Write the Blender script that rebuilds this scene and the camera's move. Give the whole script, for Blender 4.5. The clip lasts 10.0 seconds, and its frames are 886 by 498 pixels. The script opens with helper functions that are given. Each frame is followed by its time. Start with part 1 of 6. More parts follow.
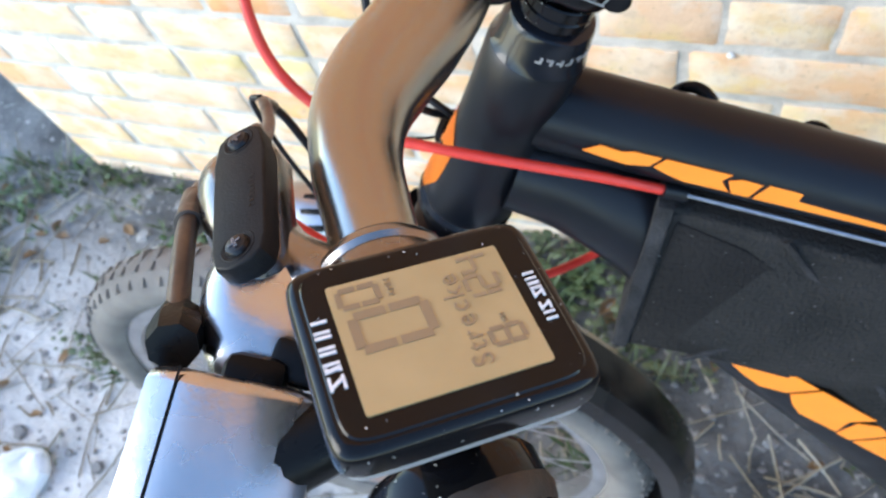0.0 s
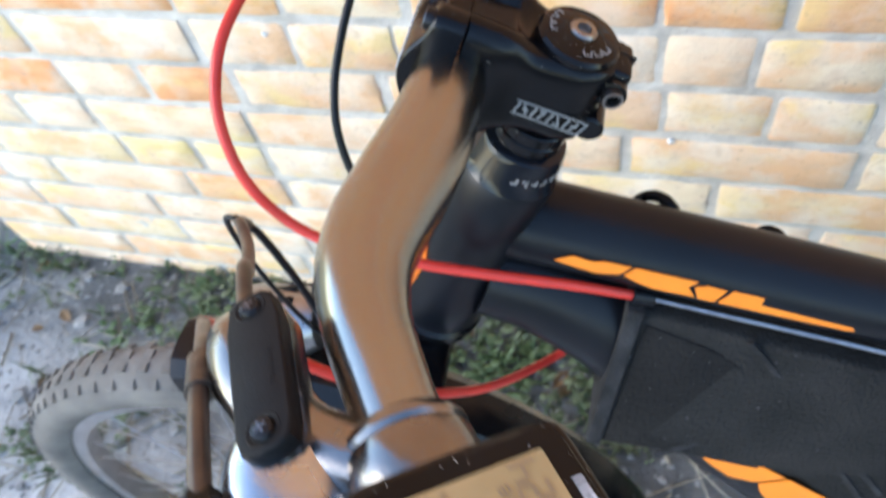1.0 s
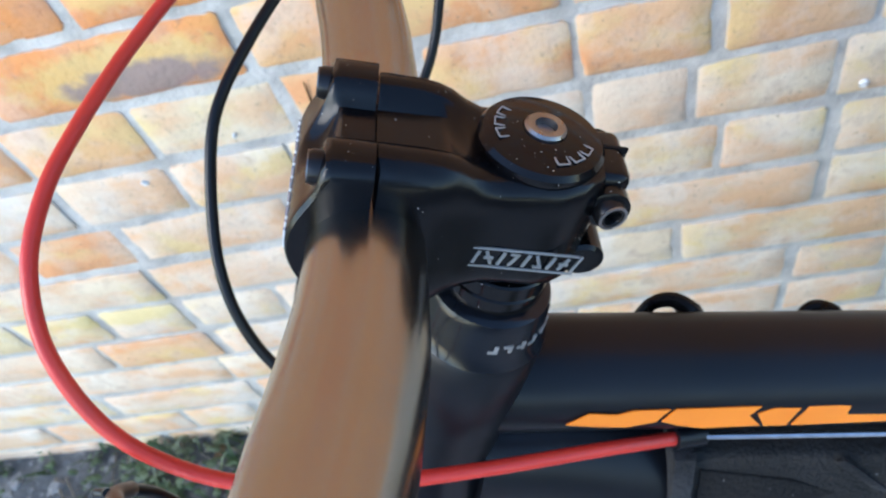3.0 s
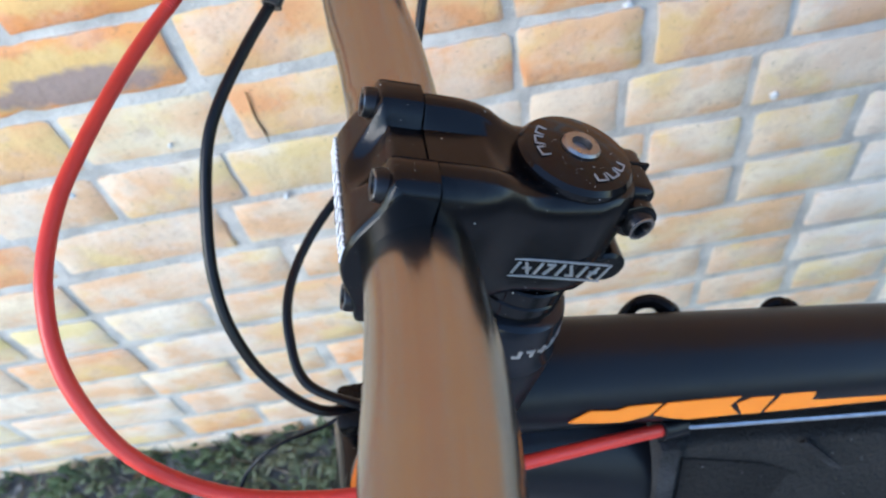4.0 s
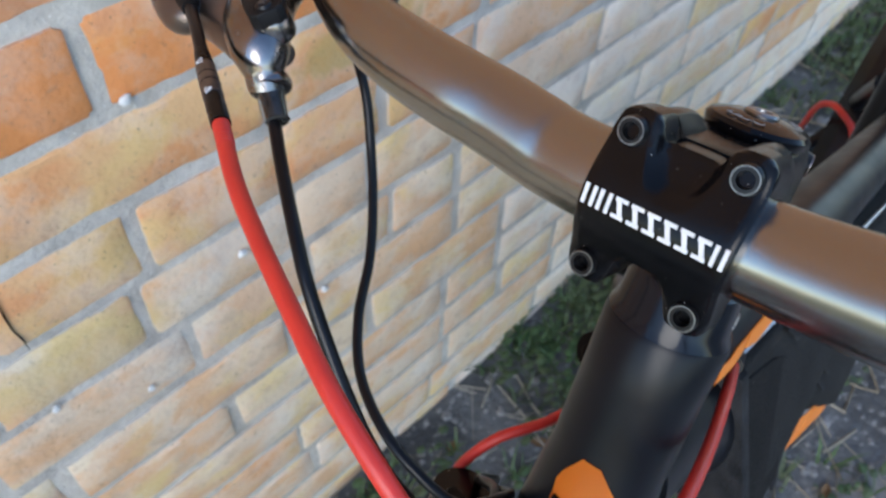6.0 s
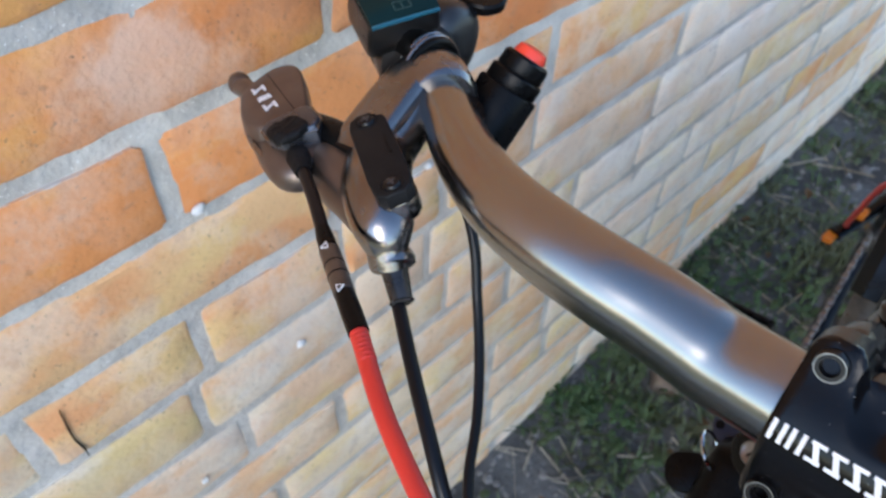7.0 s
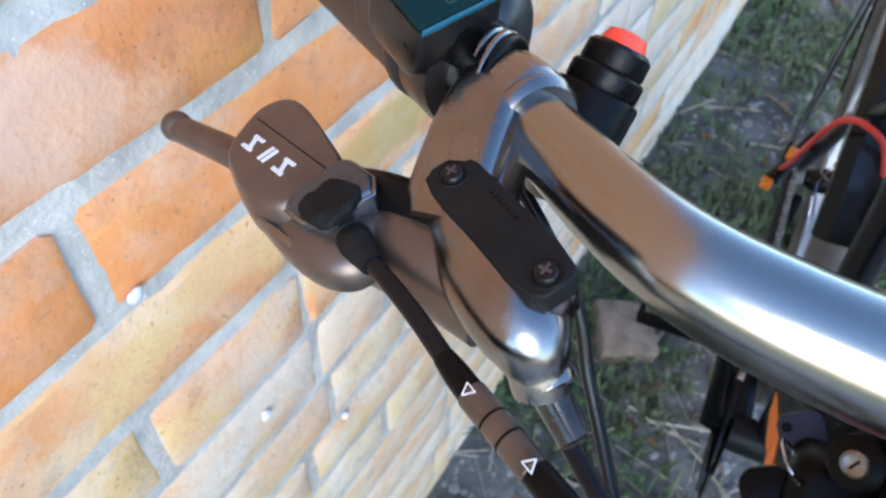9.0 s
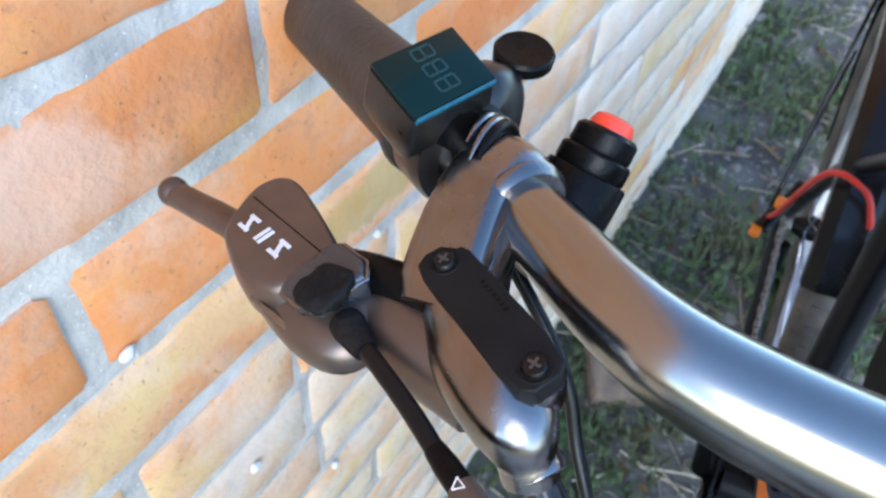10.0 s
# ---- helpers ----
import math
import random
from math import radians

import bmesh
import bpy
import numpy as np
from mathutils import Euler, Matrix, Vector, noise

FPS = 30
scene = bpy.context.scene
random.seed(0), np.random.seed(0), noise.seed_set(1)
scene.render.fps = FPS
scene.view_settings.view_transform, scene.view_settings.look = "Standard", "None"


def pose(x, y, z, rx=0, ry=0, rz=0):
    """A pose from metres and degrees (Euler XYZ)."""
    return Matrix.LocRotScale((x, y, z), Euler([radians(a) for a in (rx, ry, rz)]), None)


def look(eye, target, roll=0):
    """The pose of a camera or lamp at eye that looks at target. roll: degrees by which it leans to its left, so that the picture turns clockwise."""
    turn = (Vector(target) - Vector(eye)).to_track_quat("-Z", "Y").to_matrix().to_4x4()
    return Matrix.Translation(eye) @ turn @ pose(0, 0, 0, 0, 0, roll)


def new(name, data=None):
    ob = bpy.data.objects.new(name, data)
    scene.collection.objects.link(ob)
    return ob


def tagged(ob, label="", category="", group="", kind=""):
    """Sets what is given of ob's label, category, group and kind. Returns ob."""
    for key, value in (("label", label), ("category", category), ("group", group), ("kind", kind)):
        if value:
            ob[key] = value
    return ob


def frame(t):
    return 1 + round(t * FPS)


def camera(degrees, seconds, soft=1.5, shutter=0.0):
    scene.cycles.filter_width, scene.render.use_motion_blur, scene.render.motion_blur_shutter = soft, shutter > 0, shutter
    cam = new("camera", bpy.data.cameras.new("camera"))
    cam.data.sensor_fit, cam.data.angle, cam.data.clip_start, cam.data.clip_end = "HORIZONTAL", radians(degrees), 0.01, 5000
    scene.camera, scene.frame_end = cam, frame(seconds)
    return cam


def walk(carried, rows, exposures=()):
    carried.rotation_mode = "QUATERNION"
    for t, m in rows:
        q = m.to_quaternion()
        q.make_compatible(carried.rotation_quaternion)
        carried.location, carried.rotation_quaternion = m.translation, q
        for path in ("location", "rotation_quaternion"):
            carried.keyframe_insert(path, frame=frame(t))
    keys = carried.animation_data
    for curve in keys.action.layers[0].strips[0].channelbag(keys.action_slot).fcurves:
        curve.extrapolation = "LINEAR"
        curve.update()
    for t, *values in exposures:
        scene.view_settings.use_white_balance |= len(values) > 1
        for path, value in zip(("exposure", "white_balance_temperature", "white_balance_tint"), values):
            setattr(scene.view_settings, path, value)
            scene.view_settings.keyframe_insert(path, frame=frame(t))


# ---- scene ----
cam = camera(61.86, 10.0, soft=2.0, shutter=0.4)
cam.data.dof.use_dof = True
cam.data.dof.focus_distance = 0.17
cam.data.dof.aperture_fstop = 30.0
PATH = [
    (0, (0.05341, -0.24933, 1.19020), (-0.10891, -0.04888, 0.76187), -24.938),
    (0.5, (0.05314, -0.24501, 1.19312), (-0.09873, -0.03387, 0.76608), -22.195),
    (1, (0.03272, -0.23361, 1.20983), (-0.09689, 0.01344, 0.79491), -17.038),
    (1.4, (-0.03358, -0.22593, 1.23293), (-0.09419, 0.05509, 0.82384), -8.682),
    (1.5, (-0.05291, -0.22398, 1.23912), (-0.08660, 0.05703, 0.82693), -6.962),
    (2, (-0.04571, -0.15451, 1.19302), (-0.02649, 0.13462, 0.78554), -6.961),
    (2.5, (0.00013, -0.13772, 1.15693), (-0.08699, 0.15948, 0.76440), -23.755),
    (2.7, (0.00591, -0.14077, 1.14526), (-0.08724, 0.15292, 0.75148), -22.804),
    (4, (-0.03276, -0.14457, 1.16409), (-0.05947, 0.14605, 0.75810), -14.209),
    (4.5, (-0.16029, -0.10097, 1.16919), (0.03783, 0.13723, 0.77675), 9.537),
    (4.8, (-0.19526, -0.08341, 1.15103), (0.03485, 0.13899, 0.76685), 6.233),
    (5, (-0.20685, -0.07550, 1.14931), (0.02501, 0.14338, 0.76417), 4.554),
    (5.2, (-0.21345, -0.07094, 1.14867), (0.02111, 0.14866, 0.76558), 4.188),
    (6.3, (-0.22083, -0.04191, 1.16580), (0.02214, 0.17907, 0.78879), 3.210),
    (6.5, (-0.21762, -0.02426, 1.17206), (0.02705, 0.20203, 0.79932), 3.511),
    (7, (-0.21049, 0.01289, 1.18015), (0.02978, 0.24813, 0.81011), 2.158),
    (7.5, (-0.20828, 0.02898, 1.18192), (0.03001, 0.26144, 0.80885), 2.748),
    (8, (-0.21358, 0.07220, 1.15863), (0.04862, 0.28031, 0.78722), 4.640),
    (8.5, (-0.20464, 0.10922, 1.13257), (0.07801, 0.28322, 0.75862), 3.315),
    (9, (-0.19234, 0.12355, 1.13338), (0.09173, 0.28870, 0.75651), 3.264),
    (9.5, (-0.18807, 0.12998, 1.13511), (0.10726, 0.29370, 0.76636), 4.302),
    (10, (-0.18660, 0.12774, 1.14573), (0.11431, 0.29815, 0.78460), 4.255),
]
EXPOSURES = [(0, 2.68, 6900, 8), (1.0, 2.55, 6880, 9), (1.5, 1.97, 6950, 10), (2.0, 2.18, 6420, 7), (2.5, 2.28, 6290, 8), (4.0, 2.29, 6270, 9), (5.0, 1.63, 6420, 9), (7.0, 1.81, 6540, 11), (8.4, 1.92, 6290, 10), (9.0, 2.31, 6090, 8), (10, 2.33, 6090, 8)]
walk(cam, [(t, look(eye, target, roll)) for t, eye, target, roll in PATH], EXPOSURES)

# ---- world and light ----
SUN_EL, SUN_AZ = 27.0, 240.0
world = bpy.data.worlds.new("sky_world")
scene.world = world
world.use_nodes = True
wn = world.node_tree.nodes
sky = wn.new("ShaderNodeTexSky")
sky.sky_type = "NISHITA"
sky.sun_disc = False
sky.sun_elevation = radians(SUN_EL)
sky.sun_rotation = radians(SUN_AZ)
sky.air_density, sky.dust_density, sky.ozone_density = 1.0, 0.25, 3.0
world.node_tree.links.new(sky.outputs[0], wn["Background"].inputs[0])
wn["Background"].inputs[1].default_value = 0.122
sun_lamp = new("sun", bpy.data.lights.new("sun", "SUN"))
sun_lamp.data.energy, sun_lamp.data.angle, sun_lamp.data.color = 0.50, radians(34), (1.0, 0.96, 0.90)
_az, _el = radians(SUN_AZ), radians(SUN_EL)
SUN_FROM = Vector((math.sin(_az) * math.cos(_el), math.cos(_az) * math.cos(_el), math.sin(_el)))
sun_lamp.matrix_world = look(SUN_FROM * 30, (0, 0, 0))


# ---- materials ----
def mat(name, color, rough=0.5, metal=0.0, color2=None, scale=20.0, detail=4.0, bump=0.0, bump_scale=None, rough_var=0.0,
        coat=0.0, per_object=0.0, speck=0.0, speck_col=(0.7, 0.68, 0.64), spec=0.5, anis=0.0):
    m = bpy.data.materials.new(name)
    m.use_nodes = True
    nt = m.node_tree
    N, K = nt.nodes, nt.links
    bsdf = N["Principled BSDF"]
    bsdf.inputs["Roughness"].default_value = rough
    bsdf.inputs["Metallic"].default_value = metal
    bsdf.inputs["Coat Weight"].default_value = coat
    bsdf.inputs["Specular IOR Level"].default_value = spec
    tc = N.new("ShaderNodeTexCoord")
    no = N.new("ShaderNodeTexNoise")
    no.inputs["Scale"].default_value, no.inputs["Detail"].default_value = scale, detail
    K.new(tc.outputs["Object"], no.inputs["Vector"])
    c2 = color2 or tuple(v * 0.7 for v in color)
    mix = N.new("ShaderNodeMix")
    mix.data_type = "RGBA"
    mix.inputs[6].default_value, mix.inputs[7].default_value = (*color, 1), (*c2, 1)
    ramp = N.new("ShaderNodeMapRange")
    ramp.inputs[1].default_value, ramp.inputs[2].default_value = 0.35, 0.65
    K.new(no.outputs["Fac"], ramp.inputs[0])
    K.new(ramp.outputs[0], mix.inputs[0])
    out = mix.outputs[2]
    if per_object:
        oi = N.new("ShaderNodeObjectInfo")
        hs = N.new("ShaderNodeHueSaturation")
        mr = N.new("ShaderNodeMapRange")
        mr.inputs[3].default_value, mr.inputs[4].default_value = 1 - per_object, 1 + per_object
        K.new(oi.outputs["Random"], mr.inputs[0])
        K.new(mr.outputs[0], hs.inputs["Value"])
        K.new(out, hs.inputs["Color"])
        out = hs.outputs[0]
    if speck:
        vo = N.new("ShaderNodeTexNoise")
        vo.inputs["Scale"].default_value, vo.inputs["Detail"].default_value = scale * 20, 1.0
        K.new(tc.outputs["Object"], vo.inputs["Vector"])
        sr = N.new("ShaderNodeMapRange")
        sr.inputs[1].default_value, sr.inputs[2].default_value = 1 - speck, 1 - speck + 0.03
        K.new(vo.outputs["Fac"], sr.inputs[0])
        mx = N.new("ShaderNodeMix")
        mx.data_type = "RGBA"
        mx.inputs[7].default_value = (*speck_col, 1)
        K.new(sr.outputs[0], mx.inputs[0])
        K.new(out, mx.inputs[6])
        out = mx.outputs[2]
    K.new(out, bsdf.inputs["Base Color"])
    if rough_var:
        n2 = N.new("ShaderNodeTexNoise")
        n2.inputs["Scale"].default_value, n2.inputs["Detail"].default_value = scale * 2.3, 5
        K.new(tc.outputs["Object"], n2.inputs["Vector"])
        r2 = N.new("ShaderNodeMapRange")
        r2.inputs[1].default_value, r2.inputs[2].default_value = 0.3, 0.7
        r2.inputs[3].default_value, r2.inputs[4].default_value = max(rough - rough_var, 0.02), min(rough + rough_var, 1)
        K.new(n2.outputs["Fac"], r2.inputs[0])
        K.new(r2.outputs[0], bsdf.inputs["Roughness"])
    if bump:
        n3 = N.new("ShaderNodeTexNoise")
        n3.inputs["Scale"].default_value, n3.inputs["Detail"].default_value = bump_scale or scale * 6, 6
        K.new(tc.outputs["Object"], n3.inputs["Vector"])
        bp = N.new("ShaderNodeBump")
        bp.inputs["Strength"].default_value, bp.inputs["Distance"].default_value = bump, 0.002
        K.new(n3.outputs["Fac"], bp.inputs["Height"])
        K.new(bp.outputs[0], bsdf.inputs["Normal"])
    return m


def brick_mat(name, tones, grime, sand, flush, gold, stains=(), wash=(0.70, 0.63, 0.55)):
    """Fired clay: a tone picked per brick, blotches, sandy specks, stains and pits."""
    m = bpy.data.materials.new(name)
    m.use_nodes = True
    N, K = m.node_tree.nodes, m.node_tree.links
    bsdf = N["Principled BSDF"]
    bsdf.inputs["Roughness"].default_value = 0.88
    bsdf.inputs["Specular IOR Level"].default_value = 0.25
    oi = N.new("ShaderNodeObjectInfo")
    geo = N.new("ShaderNodeNewGeometry")
    add = N.new("ShaderNodeMath")
    add.operation = "ADD"
    K.new(oi.outputs["Random"], add.inputs[0])
    K.new(geo.outputs["Random Per Island"], add.inputs[1])
    fr = N.new("ShaderNodeMath")
    fr.operation = "FRACT"
    K.new(add.outputs[0], fr.inputs[0])
    cr = N.new("ShaderNodeValToRGB")
    cr.color_ramp.interpolation = "LINEAR"
    while len(cr.color_ramp.elements) < len(tones):
        cr.color_ramp.elements.new(0.5)
    for n, (e, c) in enumerate(zip(cr.color_ramp.elements, tones)):
        e.position, e.color = n / (len(tones) - 1), (*c, 1)
    K.new(fr.outputs[0], cr.inputs[0])
    pos = geo.outputs["Position"]
    def noise_at(scale, detail, lo, hi, rough=0.55, stretch=None):
        t = N.new("ShaderNodeTexNoise")
        t.inputs["Scale"].default_value, t.inputs["Detail"].default_value, t.inputs["Roughness"].default_value = scale, detail, rough
        if stretch:
            sc = N.new("ShaderNodeVectorMath")
            sc.operation = "MULTIPLY"
            sc.inputs[1].default_value = stretch
            K.new(pos, sc.inputs[0])
            K.new(sc.outputs[0], t.inputs["Vector"])
        else:
            K.new(pos, t.inputs["Vector"])
        r = N.new("ShaderNodeMapRange")
        r.inputs[1].default_value, r.inputs[2].default_value = lo, hi
        K.new(t.outputs["Fac"], r.inputs[0])
        return r.outputs[0]
    def blend(fac, a, col, amount=1.0):
        x = N.new("ShaderNodeMix")
        x.data_type = "RGBA"
        g = N.new("ShaderNodeMath")
        g.operation = "MULTIPLY"
        g.inputs[1].default_value = amount
        K.new(fac, g.inputs[0])
        K.new(g.outputs[0], x.inputs[0])
        K.new(a, x.inputs[6])
        x.inputs[7].default_value = (*col, 1)
        return x.outputs[2]
    c = cr.outputs[0]
    c = blend(noise_at(13, 5, 0.44, 0.60, stretch=(0.7, 1, 1.7)), c, flush, 0.85)
    c = blend(noise_at(10.3, 5, 0.53, 0.64, stretch=(1, 1.3, 1.4)), c, gold, 0.7)
    c = blend(noise_at(17, 6, 0.47, 0.62, 0.62), c, sand, 0.8)
    c = blend(noise_at(34, 7, 0.53, 0.68, 0.65), c, grime, 0.5)
    c = blend(noise_at(120, 4, 0.62, 0.70), c, (0.16, 0.11, 0.09), 0.3)
    c = blend(noise_at(300, 2, 0.68, 0.73), c, (0.09, 0.07, 0.06), 0.6)
    c = blend(noise_at(9, 7, 0.53, 0.66, 0.7), c, wash, 0.62)
    # old spots with a shape of their own: middle, half width and height, colour, strength
    for (sx, sz), (rx, rz), col, amount in stains:
        off = N.new("ShaderNodeVectorMath")
        off.operation = "MULTIPLY_ADD"
        off.inputs[1].default_value, off.inputs[2].default_value = (1 / rx, 0, 1 / rz), (-sx / rx, 0, -sz / rz)
        K.new(pos, off.inputs[0])
        ln = N.new("ShaderNodeVectorMath")
        ln.operation = "LENGTH"
        K.new(off.outputs[0], ln.inputs[0])
        wob = N.new("ShaderNodeMath")
        wob.operation = "MULTIPLY_ADD"
        wob.inputs[1].default_value = 0.8
        K.new(noise_at(42, 5, 0.2, 0.8), wob.inputs[0])
        K.new(ln.outputs["Value"], wob.inputs[2])
        sp = N.new("ShaderNodeMapRange")
        sp.inputs[1].default_value, sp.inputs[2].default_value = 1.15, 1.5
        sp.inputs[3].default_value, sp.inputs[4].default_value = 1.0, 0.0
        K.new(wob.outputs[0], sp.inputs[0])
        c = blend(sp.outputs[0], c, col, amount)
    # lime smeared over the worn rim
    at = N.new("ShaderNodeAttribute")
    at.attribute_name = "edge"
    ed = N.new("ShaderNodeMath")
    ed.operation = "MULTIPLY_ADD"
    ed.inputs[1].default_value = 0.62
    K.new(noise_at(55, 6, 0.25, 0.75, 0.65), ed.inputs[0])
    K.new(at.outputs["Fac"], ed.inputs[2])
    rim = N.new("ShaderNodeMapRange")
    rim.inputs[1].default_value, rim.inputs[2].default_value = 0.22, 0.44
    rim.inputs[3].default_value, rim.inputs[4].default_value = 1.0, 0.0
    K.new(ed.outputs[0], rim.inputs[0])
    c = blend(rim.outputs[0], c, (0.53, 0.50, 0.465), 0.85)
    K.new(c, bsdf.inputs["Base Color"])
    h1, h2 = noise_at(45, 6, 0.2, 0.8), noise_at(260, 3, 0.3, 0.7)
    hm = N.new("ShaderNodeMath")
    hm.operation = "MULTIPLY_ADD"
    hm.inputs[1].default_value = 0.18
    K.new(h2, hm.inputs[0])
    K.new(h1, hm.inputs[2])
    bp = N.new("ShaderNodeBump")
    bp.inputs["Strength"].default_value, bp.inputs["Distance"].default_value = 0.55, 0.002
    K.new(hm.outputs[0], bp.inputs["Height"])
    K.new(bp.outputs[0], bsdf.inputs["Normal"])
    return m


STAINS = [((-0.36, 0.795), (0.11, 0.030), (0.68, 0.52, 0.20), 0.6), ((-0.345, 0.783), (0.080, 0.019), (0.22, 0.17, 0.20), 0.75),
          ((-0.32, 0.880), (0.048, 0.030), (0.74, 0.50, 0.20), 0.7), ((-0.32, 0.881), (0.026, 0.014), (0.06, 0.06, 0.075), 0.92), ((-0.085, 0.950), (0.034, 0.030), (0.74, 0.50, 0.37), 0.6),
          ((-0.185, 0.638), (0.085, 0.034), (0.64, 0.47, 0.22), 0.55), ((-0.60, 0.43), (0.10, 0.022), (0.72, 0.55, 0.20), 0.65), ((0.12, 0.80), (0.07, 0.024), (0.42, 0.31, 0.10), 0.6)]
M_BRICK = brick_mat("cream_brick", [(0.68, 0.47, 0.31), (0.73, 0.57, 0.42), (0.69, 0.48, 0.32), (0.70, 0.55, 0.32), (0.74, 0.60, 0.45), (0.71, 0.53, 0.37), (0.68, 0.43, 0.27)],
                    (0.45, 0.28, 0.16), (0.78, 0.67, 0.53), (0.70, 0.415, 0.23), (0.72, 0.55, 0.25), STAINS)
M_BRICK_RED = brick_mat("orange_brick", [(0.67, 0.22, 0.075), (0.71, 0.28, 0.10), (0.71, 0.33, 0.12), (0.65, 0.20, 0.07)],
                        (0.47, 0.17, 0.065), (0.72, 0.36, 0.19), (0.72, 0.28, 0.095), (0.74, 0.37, 0.12), STAINS, (0.71, 0.45, 0.31))
M_BRICK_MID = brick_mat("tan_brick", [(0.70, 0.39, 0.20), (0.71, 0.46, 0.27), (0.70, 0.41, 0.19), (0.69, 0.35, 0.17)],
                        (0.47, 0.22, 0.11), (0.76, 0.58, 0.42), (0.70, 0.32, 0.14), (0.72, 0.50, 0.22), STAINS, (0.71, 0.55, 0.42))
# cream brick in paler tones, holding the grazing light on the far wall
M_BRICK_FARLIT = brick_mat("far_lit_brick", [(0.78, 0.68, 0.57), (0.76, 0.63, 0.48), (0.79, 0.70, 0.60), (0.77, 0.60, 0.45)],
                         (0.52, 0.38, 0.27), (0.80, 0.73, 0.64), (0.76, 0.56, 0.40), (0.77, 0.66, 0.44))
M_MORTAR = mat("lime_mortar", (0.60, 0.558, 0.498), 0.95, color2=(0.40, 0.37, 0.33), scale=26, bump=0.9, bump_scale=160, speck=0.3, spec=0.2)


def ground_mat():
    m = bpy.data.materials.new("two_tone_dirt")
    m.use_nodes = True
    N, K = m.node_tree.nodes, m.node_tree.links
    bsdf = N["Principled BSDF"]
    bsdf.inputs["Roughness"].default_value = 0.95
    bsdf.inputs["Specular IOR Level"].default_value = 0.2
    tc = N.new("ShaderNodeTexCoord")
    def fac(scale, detail, lo, hi):
        t = N.new("ShaderNodeTexNoise")
        t.inputs["Scale"].default_value, t.inputs["Detail"].default_value = scale, detail
        K.new(tc.outputs["Object"], t.inputs["Vector"])
        r = N.new("ShaderNodeMapRange")
        r.inputs[1].default_value, r.inputs[2].default_value = lo, hi
        K.new(t.outputs["Fac"], r.inputs[0])
        return r.outputs[0]
    def mixed(f, a, b):
        x = N.new("ShaderNodeMix")
        x.data_type = "RGBA"
        K.new(f, x.inputs[0])
        for i, v in ((6, a), (7, b)):
            if isinstance(v, tuple):
                x.inputs[i].default_value = (*v, 1)
            else:
                K.new(v, x.inputs[i])
        return x.outputs[2]
    dark_dirt = mixed(fac(9, 8, 0.35, 0.65), (0.150, 0.153, 0.152), (0.060, 0.061, 0.061))
    pale_dirt = mixed(fac(6, 8, 0.35, 0.65), (0.52, 0.505, 0.485), (0.40, 0.388, 0.37))
    sep = N.new("ShaderNodeSeparateXYZ")
    K.new(tc.outputs["Object"], sep.inputs[0])
    def math_(op, a, b):
        x = N.new("ShaderNodeMath")
        x.operation = op
        for i, v in ((0, a), (1, b)):
            if isinstance(v, (int, float)):
                x.inputs[i].default_value = v
            else:
                K.new(v, x.inputs[i])
        return x.outputs[0]
    # the dirt is paler away from the wall and ahead of the bike
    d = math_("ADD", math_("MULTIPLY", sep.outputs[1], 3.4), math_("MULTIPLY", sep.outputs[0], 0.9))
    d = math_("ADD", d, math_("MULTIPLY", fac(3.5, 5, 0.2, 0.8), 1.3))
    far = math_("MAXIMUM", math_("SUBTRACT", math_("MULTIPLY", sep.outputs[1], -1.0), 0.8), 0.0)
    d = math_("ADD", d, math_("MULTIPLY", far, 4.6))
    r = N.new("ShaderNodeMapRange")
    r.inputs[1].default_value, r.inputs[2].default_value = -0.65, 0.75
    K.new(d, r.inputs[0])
    base = mixed(r.outputs[0], pale_dirt, dark_dirt)
    base = mixed(fac(55, 4, 0.60, 0.72), base, (0.34, 0.33, 0.315))
    # unseen yard of dry grass ahead, its gold standing in for sunlight on it
    lit_yard = N.new("ShaderNodeMapRange")
    lit_yard.inputs[1].default_value, lit_yard.inputs[2].default_value = 2.6, 4.2
    K.new(math_("ADD", math_("MULTIPLY", sep.outputs[0], -1.0), fac(0.9, 4, 0.2, 0.8)), lit_yard.inputs[0])
    base = mixed(lit_yard.outputs[0], base, mixed(fac(4, 8, 0.3, 0.7), (0.56, 0.45, 0.24), (0.40, 0.33, 0.16)))
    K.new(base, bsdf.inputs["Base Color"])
    b = N.new("ShaderNodeBump")
    b.inputs["Strength"].default_value, b.inputs["Distance"].default_value = 1.0, 0.004
    K.new(fac(70, 8, 0.2, 0.8), b.inputs["Height"])
    K.new(b.outputs[0], bsdf.inputs["Normal"])
    return m


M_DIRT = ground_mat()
M_GRAVEL = mat("pebble_grey", (0.34, 0.33, 0.315), 0.85, color2=(0.20, 0.195, 0.19), scale=9, per_object=0.3)
M_GRASS = mat("grass_blade", (0.045, 0.092, 0.026), 0.6, color2=(0.088, 0.10, 0.052), scale=6)
M_STRAW = mat("dry_straw", (0.36, 0.33, 0.27), 0.8, color2=(0.17, 0.13, 0.08), scale=9)
M_LEAF = mat("dead_leaf", (0.22, 0.12, 0.05), 0.8, color2=(0.13, 0.08, 0.04), scale=15)
M_BAR = mat("bronze_anodised_alloy", (0.315, 0.301, 0.278), 0.225, 1.0, color2=(0.300, 0.286, 0.262), scale=30)
M_LEVER = mat("smoked_polished_alloy", (0.27, 0.252, 0.245), 0.24, 1.0, color2=(0.20, 0.186, 0.178), scale=40, rough_var=0.06, bump=0.04, bump_scale=800)
